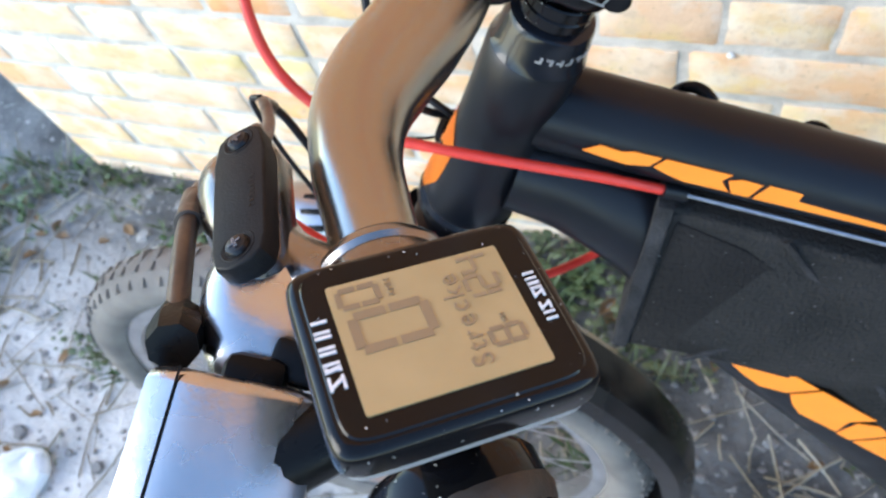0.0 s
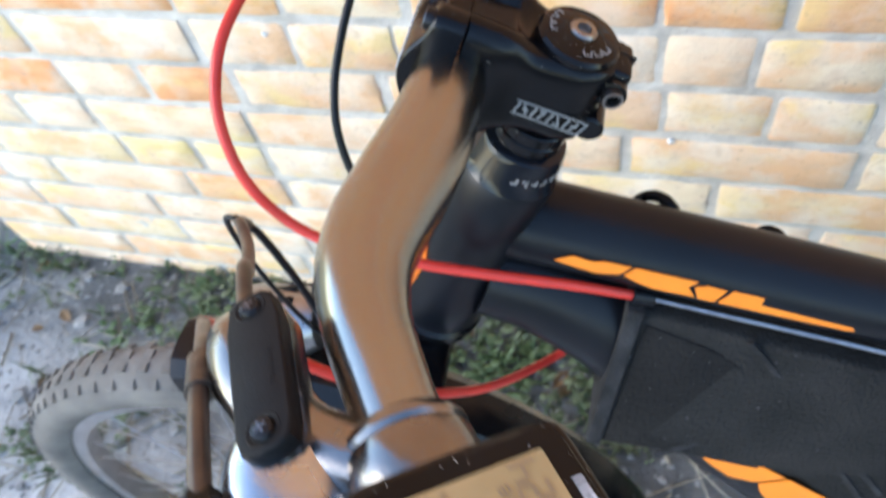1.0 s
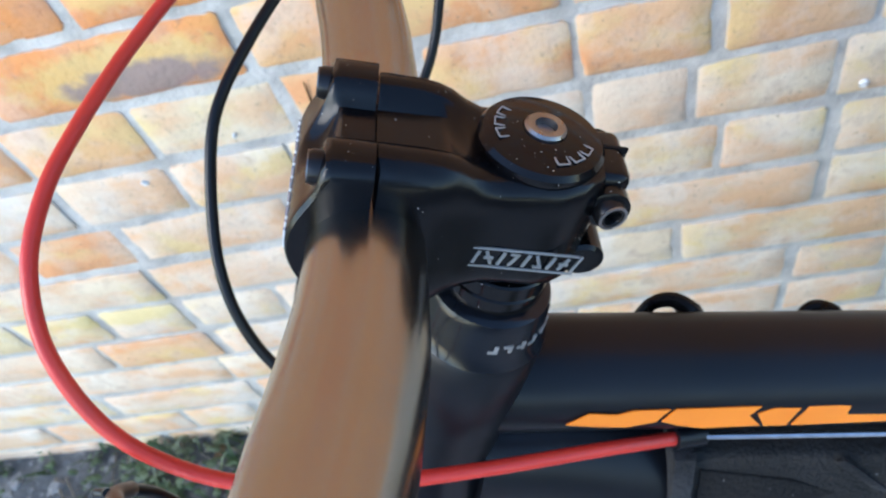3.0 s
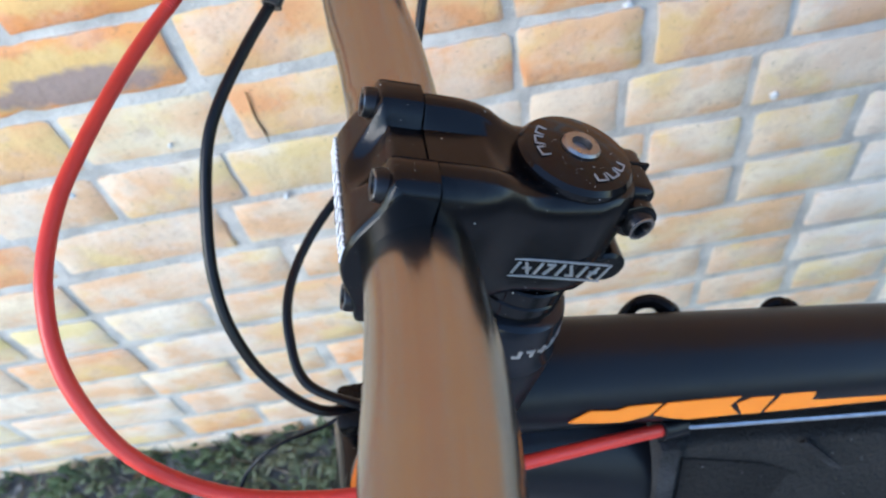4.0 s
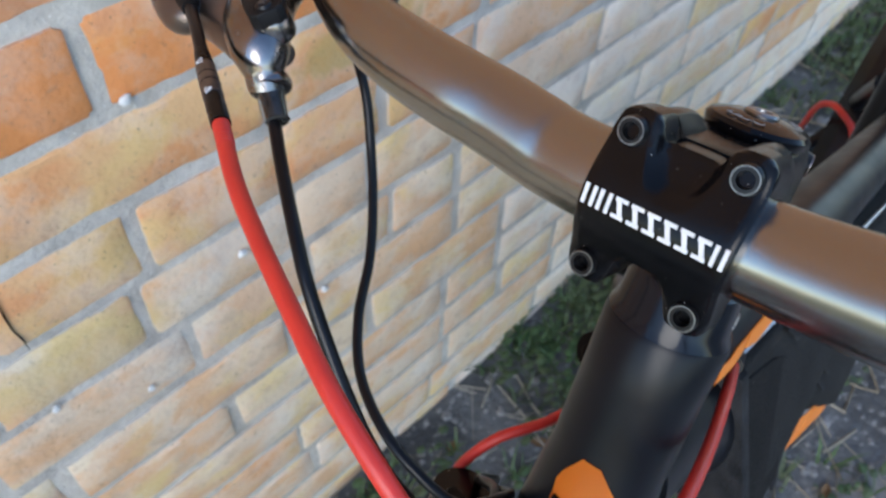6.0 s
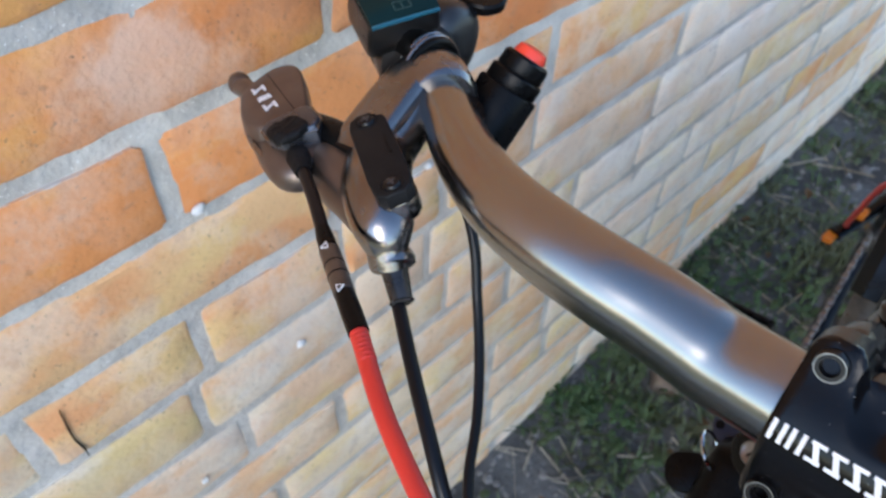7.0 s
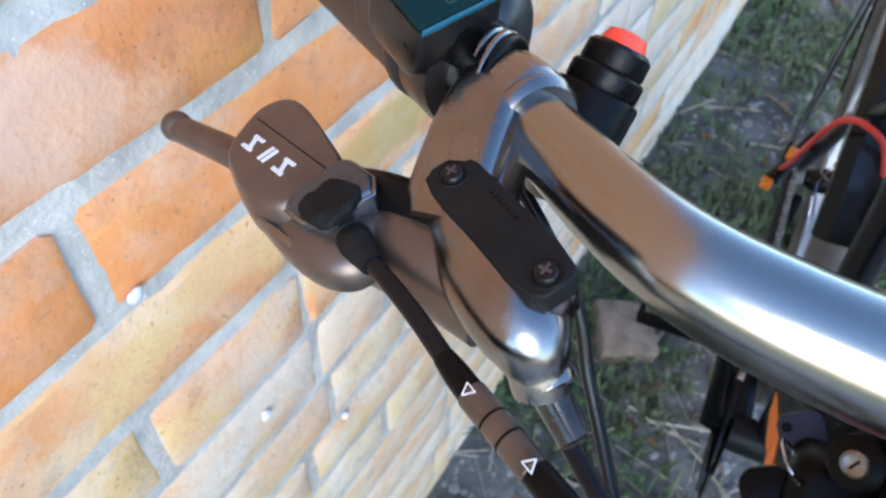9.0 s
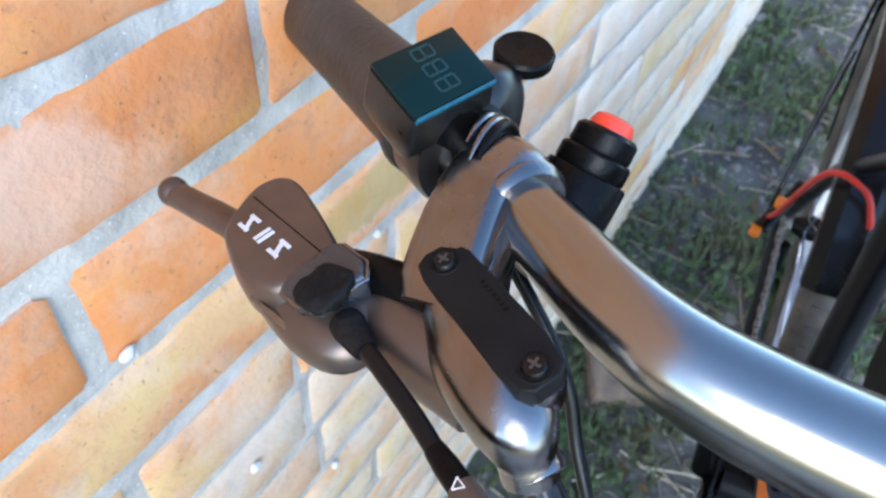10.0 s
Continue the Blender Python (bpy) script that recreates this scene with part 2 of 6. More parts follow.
M_STEM = mat("satin_black_alloy", (0.003, 0.003, 0.0036), 0.21, 0.0, color2=(0.002, 0.002, 0.0026), scale=60, rough_var=0.05, bump=0.03, bump_scale=700, spec=0.24, speck=0.215)
M_FRAME = mat("matt_black_frame_paint", (0.004, 0.005, 0.008), 0.35, 0.0, color2=(0.003, 0.004, 0.006), scale=20, rough_var=0.06, spec=0.25)
M_ORANGE = mat("orange_decal", (0.80, 0.22, 0.015), 0.45, color2=(0.76, 0.20, 0.012), scale=30)
M_RED = mat("red_cable_sleeve", (0.62, 0.035, 0.022), 0.38, color2=(0.55, 0.03, 0.02), scale=60, bump=0.1, bump_scale=500)
M_BLACK = mat("black_plastic", (0.003, 0.003, 0.0031), 0.31, color2=(0.004, 0.0038, 0.0037), scale=60, bump=0.08, bump_scale=900, rough_var=0.08, spec=0.125)
M_GLOSS = mat("glossy_black_plastic", (0.003, 0.003, 0.0035), 0.12, color2=(0.004, 0.004, 0.005), scale=60, spec=0.22, speck=0.238)
M_LID = mat("matt_black_lid", (0.008, 0.008, 0.0085), 0.5, color2=(0.011, 0.0108, 0.011), scale=90, bump=0.12, bump_scale=1500, spec=0.13)
M_GRIP = mat("dusty_grip_rubber", (0.032, 0.026, 0.022), 0.45, color2=(0.050, 0.040, 0.033), scale=35, bump=0.3, bump_scale=300, spec=0.35)
M_RUBBER = mat("black_rubber", (0.006, 0.0056, 0.0056), 0.6, color2=(0.010, 0.009, 0.009), scale=50, bump=0.5, bump_scale=300, spec=0.16)
M_HOSE = mat("black_hose", (0.004, 0.0045, 0.0055), 0.28, color2=(0.005, 0.005, 0.007), scale=60, spec=0.25)
M_STEEL = mat("steel_bolt", (0.30, 0.29, 0.28), 0.35, 1.0, color2=(0.26, 0.24, 0.23), scale=200, rough_var=0.1)
M_DARKBOLT = mat("black_oxide_bolt", (0.014, 0.014, 0.016), 0.32, 0.6, color2=(0.009, 0.009, 0.01), scale=200)
M_WORNRIM = mat("worn_bolt_rim", (0.24, 0.24, 0.24), 0.35, 0.9, color2=(0.14, 0.14, 0.14), scale=300)
M_LAMPSHELL = mat("brushed_lamp_alloy", (0.40, 0.40, 0.41), 0.32, 1.0, color2=(0.30, 0.30, 0.31), scale=60, rough_var=0.06)
M_CHROME = mat("chrome", (0.56, 0.57, 0.59), 0.12, 1.0, color2=(0.48, 0.48, 0.50), scale=40, rough_var=0.06)
M_WHITE = mat("white_print", (0.72, 0.72, 0.72), 0.5, color2=(0.66, 0.66, 0.66), scale=50)
M_GREYPRINT = mat("grey_print", (0.30, 0.29, 0.28), 0.5, color2=(0.22, 0.215, 0.21), scale=50)
M_LCD = mat("lcd_panel", (0.43, 0.31, 0.15), 0.2, color2=(0.37, 0.265, 0.125), scale=60)
M_SEG = mat("lcd_segment", (0.24, 0.165, 0.092), 0.4, color2=(0.27, 0.185, 0.10), scale=60)
M_SCREEN = mat("dark_teal_screen", (0.0035, 0.014, 0.014), 0.14, color2=(0.005, 0.018, 0.017), scale=30, spec=0.16)
M_DIGIT = mat("dim_teal_digit", (0.010, 0.042, 0.040), 0.3, color2=(0.010, 0.038, 0.036), scale=30)
M_SCREENEDGE = mat("pale_blue_acrylic", (0.02, 0.11, 0.16), 0.15, color2=(0.015, 0.09, 0.14), scale=30)
M_BUTTON = mat("red_button_plastic", (0.78, 0.06, 0.03), 0.3, color2=(0.72, 0.05, 0.025), scale=40)
M_SLEEVE = mat("worn_brown_ferrule", (0.12, 0.085, 0.06), 0.4, 0.4, color2=(0.065, 0.05, 0.04), scale=90, rough_var=0.1)
M_TYRE = mat("dusty_tyre_rubber", (0.085, 0.079, 0.074), 0.9, color2=(0.15, 0.138, 0.125), scale=18, bump=0.5, bump_scale=250)
M_RIM = mat("brushed_rim_alloy", (0.55, 0.55, 0.56), 0.35, 1.0, color2=(0.42, 0.42, 0.43), scale=30)
M_FENDER = mat("glossy_black_mudguard", (0.004, 0.004, 0.005), 0.22, color2=(0.007, 0.006, 0.006), scale=15, rough_var=0.08, spec=0.28)
M_BAG = mat("charcoal_nylon_cloth", (0.012, 0.0118, 0.0118), 0.7, color2=(0.021, 0.0200, 0.0195), scale=22, detail=7, bump=0.9, bump_scale=420, spec=0.12, speck=0.24, speck_col=(0.12, 0.12, 0.12))
M_BAGPANEL = mat("dusty_grey_nylon", (0.013, 0.0122, 0.012), 0.8, color2=(0.008, 0.0077, 0.0077), scale=26, detail=7, bump=0.8, bump_scale=380, spec=0.12, speck=0.24, speck_col=(0.15, 0.145, 0.14))
M_BAGEDGE = mat("worn_grey_webbing", (0.030, 0.030, 0.032), 0.8, color2=(0.010, 0.010, 0.011), scale=60, detail=7, bump=0.8, bump_scale=500, spec=0.2)
# control alloy lightened, the sky's reflection on the left side put into its colour
M_ALLOY_SKYLIT = mat("sky_lit_alloy", (0.52, 0.52, 0.53), 0.27, 1.0, color2=(0.43, 0.43, 0.44), scale=35, rough_var=0.06, bump=0.04, bump_scale=700)
M_WIRE = mat("bright_steel_wire", (0.55, 0.56, 0.58), 0.3, 1.0, color2=(0.42, 0.42, 0.44), scale=200)
M_BLUE = mat("blue_plastic", (0.008, 0.022, 0.06), 0.4, color2=(0.010, 0.020, 0.05), scale=40)
M_CUP = mat("glossy_dark_headset_cup", (0.006, 0.008, 0.012), 0.16, 0.0, color2=(0.004, 0.005, 0.008), scale=60, rough_var=0.05, spec=0.3)
M_BAGWHITE = mat("white_plastic_film", (0.72, 0.72, 0.72), 0.4, color2=(0.62, 0.63, 0.64), scale=20, bump=0.5, bump_scale=40)
M_LENS = mat("clear_lens", (0.6, 0.6, 0.6), 0.1, color2=(0.5, 0.5, 0.5), scale=30)

# ---- mesh helpers ----
ORIGIN = {}


def thing(name, at, label, category, group=""):
    ob = new(name)
    ob.location = at
    ob.empty_display_size = 0.05
    ORIGIN[ob.name] = Vector(at)
    return tagged(ob, label, category, group)


def part(name, bm, material, parent, label="", smooth=35):
    """Links a bmesh given in world coordinates as one mesh under a thing or a part."""
    me = bpy.data.meshes.new(name)
    o = ORIGIN[parent.name]
    bmesh.ops.translate(bm, verts=bm.verts, vec=-o)
    bmesh.ops.recalc_face_normals(bm, faces=bm.faces)
    finish(bm, me, smooth)
    me.materials.append(material)
    ob = new(name, me)
    ob.parent = parent
    ORIGIN[ob.name] = o
    if label:
        ob["label"] = label
    return ob


def finish(bm, me, smooth):
    if smooth:
        lim = radians(smooth)
        for f in bm.faces:
            f.smooth = True
        for e in bm.edges:
            e.smooth = not (len(e.link_faces) == 2 and e.calc_face_angle(0) > lim)
    bm.to_mesh(me)
    bm.free()


def solid(name, bm, material, at, label, category, kind="", group="", smooth=35):
    """A top-level thing or piece of the setting made of one mesh."""
    me = bpy.data.meshes.new(name)
    bmesh.ops.translate(bm, verts=bm.verts, vec=-Vector(at))
    finish(bm, me, smooth)
    me.materials.append(material)
    ob = new(name, me)
    ob.location = at
    ORIGIN[ob.name] = Vector(at)
    return tagged(ob, label, category, group, kind)


def spline(pts, per=8):
    """Points along a Catmull-Rom curve."""
    p = [Vector(q) for q in pts]
    p = [2 * p[0] - p[1], *p, 2 * p[-1] - p[-2]]
    out = []
    for i in range(1, len(p) - 2):
        for k in range(per):
            t = k / per
            a, b, c, d = p[i - 1], p[i], p[i + 1], p[i + 2]
            out.append(0.5 * (2 * b + (c - a) * t + (2 * a - 5 * b + 4 * c - d) * t * t + (3 * b - a - 3 * c + d) * t ** 3))
    out.append(p[-2])
    return out


def lerp_list(vals, n):
    return [float(v) for v in np.interp(np.linspace(0, 1, n), np.linspace(0, 1, len(vals)), vals)]


def sweep(path, radii, seg=20, flat=None, up=None, bm=None, cap=True):
    """A tube along a path. radii: one, or a list along it. flat: height over width."""
    bm = bm or bmesh.new()
    path = [Vector(p) for p in path]
    n = len(path)
    rad = lerp_list(radii, n) if isinstance(radii, (list, tuple)) else [radii] * n
    fl = lerp_list(flat, n) if isinstance(flat, (list, tuple)) else [flat or 1.0] * n
    t0 = (path[1] - path[0]).normalized()
    ref = Vector(up) if up else (Vector((0, 0, 1)) if abs(t0.z) < 0.9 else Vector((1, 0, 0)))
    rings = []
    for i, p in enumerate(path):
        t = (path[min(i + 1, n - 1)] - path[max(i - 1, 0)]).normalized()
        side = t.cross(ref).normalized()
        if not up:
            ref = side.cross(t).normalized()
        v = side.cross(t).normalized()
        rings.append([bm.verts.new(p + rad[i] * (math.cos(2 * math.pi * k / seg) * side + fl[i] * math.sin(2 * math.pi * k / seg) * v)) for k in range(seg)])
    for a, b in zip(rings, rings[1:]):
        for k in range(seg):
            bm.faces.new((a[k], a[(k + 1) % seg], b[(k + 1) % seg], b[k]))
    if cap:
        bm.faces.new(rings[0][::-1])
        bm.faces.new(rings[-1])
    return bm


def axes_matrix(o, x, y, z):
    return Matrix(((x[0], y[0], z[0], o[0]), (x[1], y[1], z[1], o[1]), (x[2], y[2], z[2], o[2]), (0, 0, 0, 1)))


def frame_at(o, z, x_hint=(1, 0, 0)):
    """A matrix at o whose z axis is given, and whose x axis is near the hint."""
    z = Vector(z).normalized()
    x = Vector(x_hint)
    x = (x - z * x.dot(z)).normalized()
    return axes_matrix(o, x, z.cross(x), z)


def lathe(profile, m, seg=32, bm=None, ring=False):
    """profile: (radius, height) turned about m's z axis. ring: it closes on itself."""
    bm = bm or bmesh.new()
    rings = []
    for r, h in profile:
        if r < 1e-6:
            rings.append([bm.verts.new(m @ Vector((0, 0, h)))])
        else:
            rings.append([bm.verts.new(m @ Vector((r * math.cos(2 * math.pi * k / seg), r * math.sin(2 * math.pi * k / seg), h))) for k in range(seg)])
    for a, b in zip(rings, rings[1:]):
        for k in range(seg):
            j = (k + 1) % seg
            if len(a) == 1 and len(b) == 1:
                continue
            if len(a) == 1:
                bm.faces.new((a[0], b[k], b[j]))
            elif len(b) == 1:
                bm.faces.new((a[k], a[j], b[0]))
            else:
                bm.faces.new((a[k], a[j], b[j], b[k]))
    if ring:
        for k in range(seg):
            j = (k + 1) % seg
            bm.faces.new((rings[-1][k], rings[-1][j], rings[0][j], rings[0][k]))
        return bm
    for loop, flip in ((rings[0], True), (rings[-1], False)):
        if len(loop) > 1:
            bm.faces.new(loop[::-1] if flip else loop)
    return bm


def prism(outline, lo, hi, m, bevel=0.0, seg=2, bm=None):
    """A polygon in m's xy plane, drawn out from lo to hi, with rounded rims."""
    tmp = bmesh.new()
    a = [tmp.verts.new((x, y, lo)) for x, y in outline]
    b = [tmp.verts.new((x, y, hi)) for x, y in outline]
    n = len(a)
    tmp.faces.new(a[::-1])
    tmp.faces.new(b)
    for k in range(n):
        tmp.faces.new((a[k], a[(k + 1) % n], b[(k + 1) % n], b[k]))
    bmesh.ops.recalc_face_normals(tmp, faces=tmp.faces)
    if bevel:
        rim = [e for e in tmp.edges if abs(e.verts[0].co.z - e.verts[1].co.z) < 1e-7]
        bmesh.ops.bevel(tmp, geom=rim, offset=bevel, segments=seg, affect="EDGES", profile=0.5)
    return join(tmp, m, bm)


def join(tmp, m, bm=None):
    bmesh.ops.transform(tmp, matrix=m, verts=tmp.verts)
    if bm is None:
        return tmp
    me = bpy.data.meshes.new("tmp")
    tmp.to_mesh(me)
    tmp.free()
    bm.from_mesh(me)
    bpy.data.meshes.remove(me)
    return bm


def round_rect(w, h, r, n=5):
    out = []
    for cx, cy, a0 in ((w / 2 - r, h / 2 - r, 0), (-w / 2 + r, h / 2 - r, 90), (-w / 2 + r, -h / 2 + r, 180), (w / 2 - r, -h / 2 + r, 270)):
        for k in range(n + 1):
            a = radians(a0 + 90 * k / n)
            out.append((cx + r * math.cos(a), cy + r * math.sin(a)))
    return out


def capsule(ax, ay, bx, by, r, n=8):
    """The outline of a stadium round the line from a to b."""
    a0 = math.atan2(by - ay, bx - ax)
    out = [(bx + r * math.cos(a0 + t), by + r * math.sin(a0 + t)) for t in np.linspace(-math.pi / 2, math.pi / 2, n)]
    return out + [(ax + r * math.cos(a0 + t), ay + r * math.sin(a0 + t)) for t in np.linspace(math.pi / 2, 3 * math.pi / 2, n)]


def rbox(w, d, h, bevel, m, seg=2, bm=None):
    tmp = bmesh.new()
    bmesh.ops.create_cube(tmp, size=1)
    bmesh.ops.scale(tmp, vec=(w, d, h), verts=tmp.verts)
    if bevel:
        bmesh.ops.bevel(tmp, geom=tmp.edges[:], offset=bevel, segments=seg, affect="EDGES", profile=0.5)
    return join(tmp, m, bm)


def blob(rx, ry, rz, m, power=2.6, nu=32, nv=18, bm=None):
    """A squarish rounded body."""
    bm = bm or bmesh.new()
    s = lambda v: math.copysign(abs(v) ** (2 / power), v)
    rings = []
    for i in range(1, nv):
        b = math.pi * (i / nv - 0.5)
        rings.append([bm.verts.new(m @ Vector((rx * s(math.cos(b)) * s(math.cos(2 * math.pi * k / nu)), ry * s(math.cos(b)) * s(math.sin(2 * math.pi * k / nu)), rz * s(math.sin(b))))) for k in range(nu)])
    for a, b in zip(rings, rings[1:]):
        for k in range(nu):
            bm.faces.new((a[k], a[(k + 1) % nu], b[(k + 1) % nu], b[k]))
    for ring, z in ((rings[0], -rz), (rings[-1], rz)):
        tip = bm.verts.new(m @ Vector((0, 0, z)))
        for k in range(nu):
            f = (ring[k], ring[(k + 1) % nu], tip)
            bm.faces.new(f[::-1] if z < 0 else f)
    return bm


def lettering(text, size, m, thick=0.0002, shear=0.0, bm=None):
    cu = bpy.data.curves.new("text", "FONT")
    cu.body, cu.size, cu.extrude, cu.shear = text, size, thick, shear
    cu.align_x, cu.align_y = "CENTER", "CENTER"
    ob = bpy.data.objects.new("text", cu)
    scene.collection.objects.link(ob)
    me = bpy.data.meshes.new_from_object(ob.evaluated_get(bpy.context.evaluated_depsgraph_get()))
    tmp = bmesh.new()
    tmp.from_mesh(me)
    bpy.data.objects.remove(ob)
    bpy.data.curves.remove(cu)
    bpy.data.meshes.remove(me)
    return join(tmp, m, bm)


def glyph(form, w, h, t, m, bm=None):
    """An angular printed stroke that stands for writing: two uprights, or a zigzag."""
    bm = bm or bmesh.new()
    if form == "a":
        for x in (-1, 1):
            rbox(t, h, 0.0005, 0, m @ pose(x * (w - t) / 2, 0, 0), bm=bm)
    else:
        for y in (-1, 1):
            rbox(w, t, 0.0005, 0, m @ pose(0, y * (h - t) / 2, 0), bm=bm)
        prism([(w / 2 - t * 1.3, -h / 2), (w / 2, -h / 2), (-w / 2 + t * 1.3, h / 2), (-w / 2, h / 2)], -0.0002, 0.00029, m, bm=bm)
    return bm


def socket_bolt(o, axis, r, h, seg=24):
    return lathe([(r * 0.85, -h), (r, -h * 0.92), (r, -h * 0.2), (r * 0.88, 0), (r * 0.58, 0), (r * 0.52, -h * 0.1), (r * 0.5, -h * 0.7), (0, -h * 0.7)], frame_at(o, axis), seg)


# ---- steering frame: right along the bar, ahead along the stem, up along the steerer ----
CAP = Vector((0, 0, 1.0))
S_UP = Vector((0.4105, 0.1182, 0.9042)).normalized()
B_RIGHT = Vector((-0.0532, 0.9930, -0.1056)).normalized()
N_FWD = S_UP.cross(B_RIGHT).normalized()
N_FWD = N_FWD if N_FWD.x < 0 else -N_FWD
CLAMP = CAP + 0.045 * N_FWD - 0.029 * S_UP


def at_bar(lat, fwd, up, side=1):
    return CLAMP + lat * side * B_RIGHT + fwd * N_FWD + up * S_UP


def dir_bar(lat, fwd, up, side=1):
    return (lat * side * B_RIGHT + fwd * N_FWD + up * S_UP).normalized()


def steer(s, fwd=0.0, lat=0.0):
    return CAP - s * S_UP + fwd * N_FWD + lat * B_RIGHT


# ---- ground ----
WALL_Y = 0.358


def ground_z(x, y):
    rise = 0.02 + 0.115 * min(max(x - 0.3, 0), 2.2)
    near = math.exp(-((x * x + y * y) / 30))
    return rise + near * (0.012 * noise.noise(Vector((x * 2.3, y * 2.3, 0))) + 0.005 * noise.noise(Vector((x * 9, y * 9, 3))))


def build_ground():
    bm = bmesh.new()
    def ticks(lo, hi, step):
        inner = list(np.arange(lo, hi + 1e-6, step))
        return [-200, -60, -20, -8, *[lo - 2, lo - 1], *inner, *[hi + 1, hi + 2], 8, 20, 60, 200]
    xs, ys = sorted(set(ticks(-2.0, 3.0, 0.045))), sorted(set(ticks(-1.6, 1.2, 0.045)))
    grid = [[bm.verts.new((x, y, ground_z(x, y))) for y in ys] for x in xs]
    for a, b in zip(grid, grid[1:]):
        for k in range(len(ys) - 1):
            bm.faces.new((a[k], b[k], b[k + 1], a[k + 1]))
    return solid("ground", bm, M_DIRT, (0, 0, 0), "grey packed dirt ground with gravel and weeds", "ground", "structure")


build_ground()
rng = random.Random(4)


def scatter(name, material, count, area, make, label, category, keep=lambda x, y: True):
    verts, faces = [], []
    done = 0
    while done < count:
        x, y = rng.uniform(*area[:2]), rng.uniform(*area[2:])
        if y > WALL_Y - 0.012 or not keep(x, y):
            continue
        v, f = make(x, y, ground_z(x, y))
        base = len(verts)
        verts += v
        faces += [tuple(base + i for i in g) for g in f]
        done += 1
    me = bpy.data.meshes.new(name)
    me.from_pydata(verts, [], faces)
    me.materials.append(material)
    return tagged(new(name, me), label, category, kind="stuff")


def blade_tuft(x, y, z):
    v, f = [], []
    for _ in range(rng.randint(5, 9)):
        a, h, w = rng.uniform(0, 6.28), rng.uniform(0.012, 0.045), rng.uniform(0.0012, 0.003)
        lean = rng.uniform(0.3, 1.4) * h
        bx, by = x + rng.gauss(0, 0.008), y + rng.gauss(0, 0.008)
        dx, dy = math.cos(a), math.sin(a)
        n = len(v)
        v += [(bx - dy * w, by + dx * w, z - 0.003), (bx + dy * w, by - dx * w, z - 0.003),
              (bx + dx * lean * 0.5 + dy * w, by + dy * lean * 0.5 - dx * w, z + h * 0.7), (bx + dx * lean * 0.5 - dy * w, by + dy * lean * 0.5 + dx * w, z + h * 0.7),
              (bx + dx * lean, by + dy * lean, z + h)]
        f += [(n, n + 1, n + 2, n + 3), (n + 3, n + 2, n + 4)]
    return v, f


def clover(x, y, z):
    v, f = [], []
    for _ in range(rng.randint(4, 8)):
        cx, cy, cz, r = x + rng.gauss(0, 0.018), y + rng.gauss(0, 0.018), z + rng.uniform(0.006, 0.03), rng.uniform(0.004, 0.011)
        a, t = rng.uniform(0, 6.28), rng.uniform(-0.5, 0.5)
        n = len(v)
        v.append((cx, cy, cz))
        for k in range(6):
            b = a + k * math.pi / 3
            v.append((cx + r * math.cos(b), cy + r * math.sin(b) * 0.75, cz + r * t * math.cos(b) - 0.002))
        f += [(n, n + 1 + k, n + 1 + (k + 1) % 6) for k in range(6)]
    return v, f


def pebble(x, y, z):
    r = 0.003 * math.exp(rng.gauss(0.2, 0.55))
    v, f = [], []
    for h, s in ((-0.6, 0.8), (0.1, 1.0), (0.55, 0.6)):
        a0 = rng.uniform(0, 1)
        for k in range(6):
            a = a0 + k * math.pi / 3
            q = r * s * rng.uniform(0.8, 1.2)
            v.append((x + q * math.cos(a) * 1.2, y + q * math.sin(a), z + h * r))
    for i in (0, 6):
        f += [(i + k, i + (k + 1) % 6, i + 6 + (k + 1) % 6, i + 6 + k) for k in range(6)]
    f.append((12, 13, 14, 15, 16, 17))
    return v, f


def twig(x, y, z):
    a, l, w = rng.uniform(0, 6.28), rng.uniform(0.03, 0.19), rng.uniform(0.0006, 0.0024)
    v, f = [], []
    dx, dy = math.cos(a), math.sin(a)
    bend = rng.uniform(-0.25, 0.25) * l
    for s in (0, 0.5, 1):
        px, py, pz = x + dx * l * s - dy * bend * s * s, y + dy * l * s + dx * bend * s * s, z + 0.004 + 0.01 * s * rng.random()
        v += [(px - dy * w, py + dx * w, pz), (px + dy * w, py - dx * w, pz), (px, py, pz + w * 1.6)]
    for i in (0, 3):
        for k in range(3):
            f.append((i + k, i + (k + 1) % 3, i + 3 + (k + 1) % 3, i + 3 + k))
    return v, f


def leaf(x, y, z):
    a, l = rng.uniform(0, 6.28), rng.uniform(0.008, 0.022)
    dx, dy, c = math.cos(a), math.sin(a), rng.uniform(0.1, 0.6) * l
    p = lambda s, w, h: (x + dx * l * s - dy * w * l, y + dy * l * s + dx * w * l, z + 0.004 + h)
    return [p(-1, 0, 0), p(-0.3, 0.5, c), p(0.4, 0.4, c), p(1, 0, 0.002), p(0.4, -0.4, c * 0.6), p(-0.3, -0.5, c), p(0, 0, 0)], [(0, 1, 6), (1, 2, 6), (2, 3, 6), (3, 4, 6), (4, 5, 6), (5, 0, 6)]


patchy = lambda x, y: noise.noise(Vector((x * 2.6, y * 2.6, 7))) + 0.7 * math.exp(-((y - WALL_Y) / 0.30) ** 2) + (0.12 if x > 0 else 0.0) > rng.uniform(0.2, 0.75)
scatter("grass", M_GRASS, 1300, (-2.2, 2.8, -1.2, 0.36), blade_tuft, "short green grass tufts along the wall foot", "grass", patchy)
scatter("weeds", M_GRASS, 900, (-2.2, 2.6, -0.9, 0.36), clover, "low green weeds on the dirt", "weeds", patchy)
scatter("gravel", M_GRAVEL, 7000, (-2.2, 2.6, -1.2, 0.36), pebble, "loose grey gravel on the dirt", "gravel")
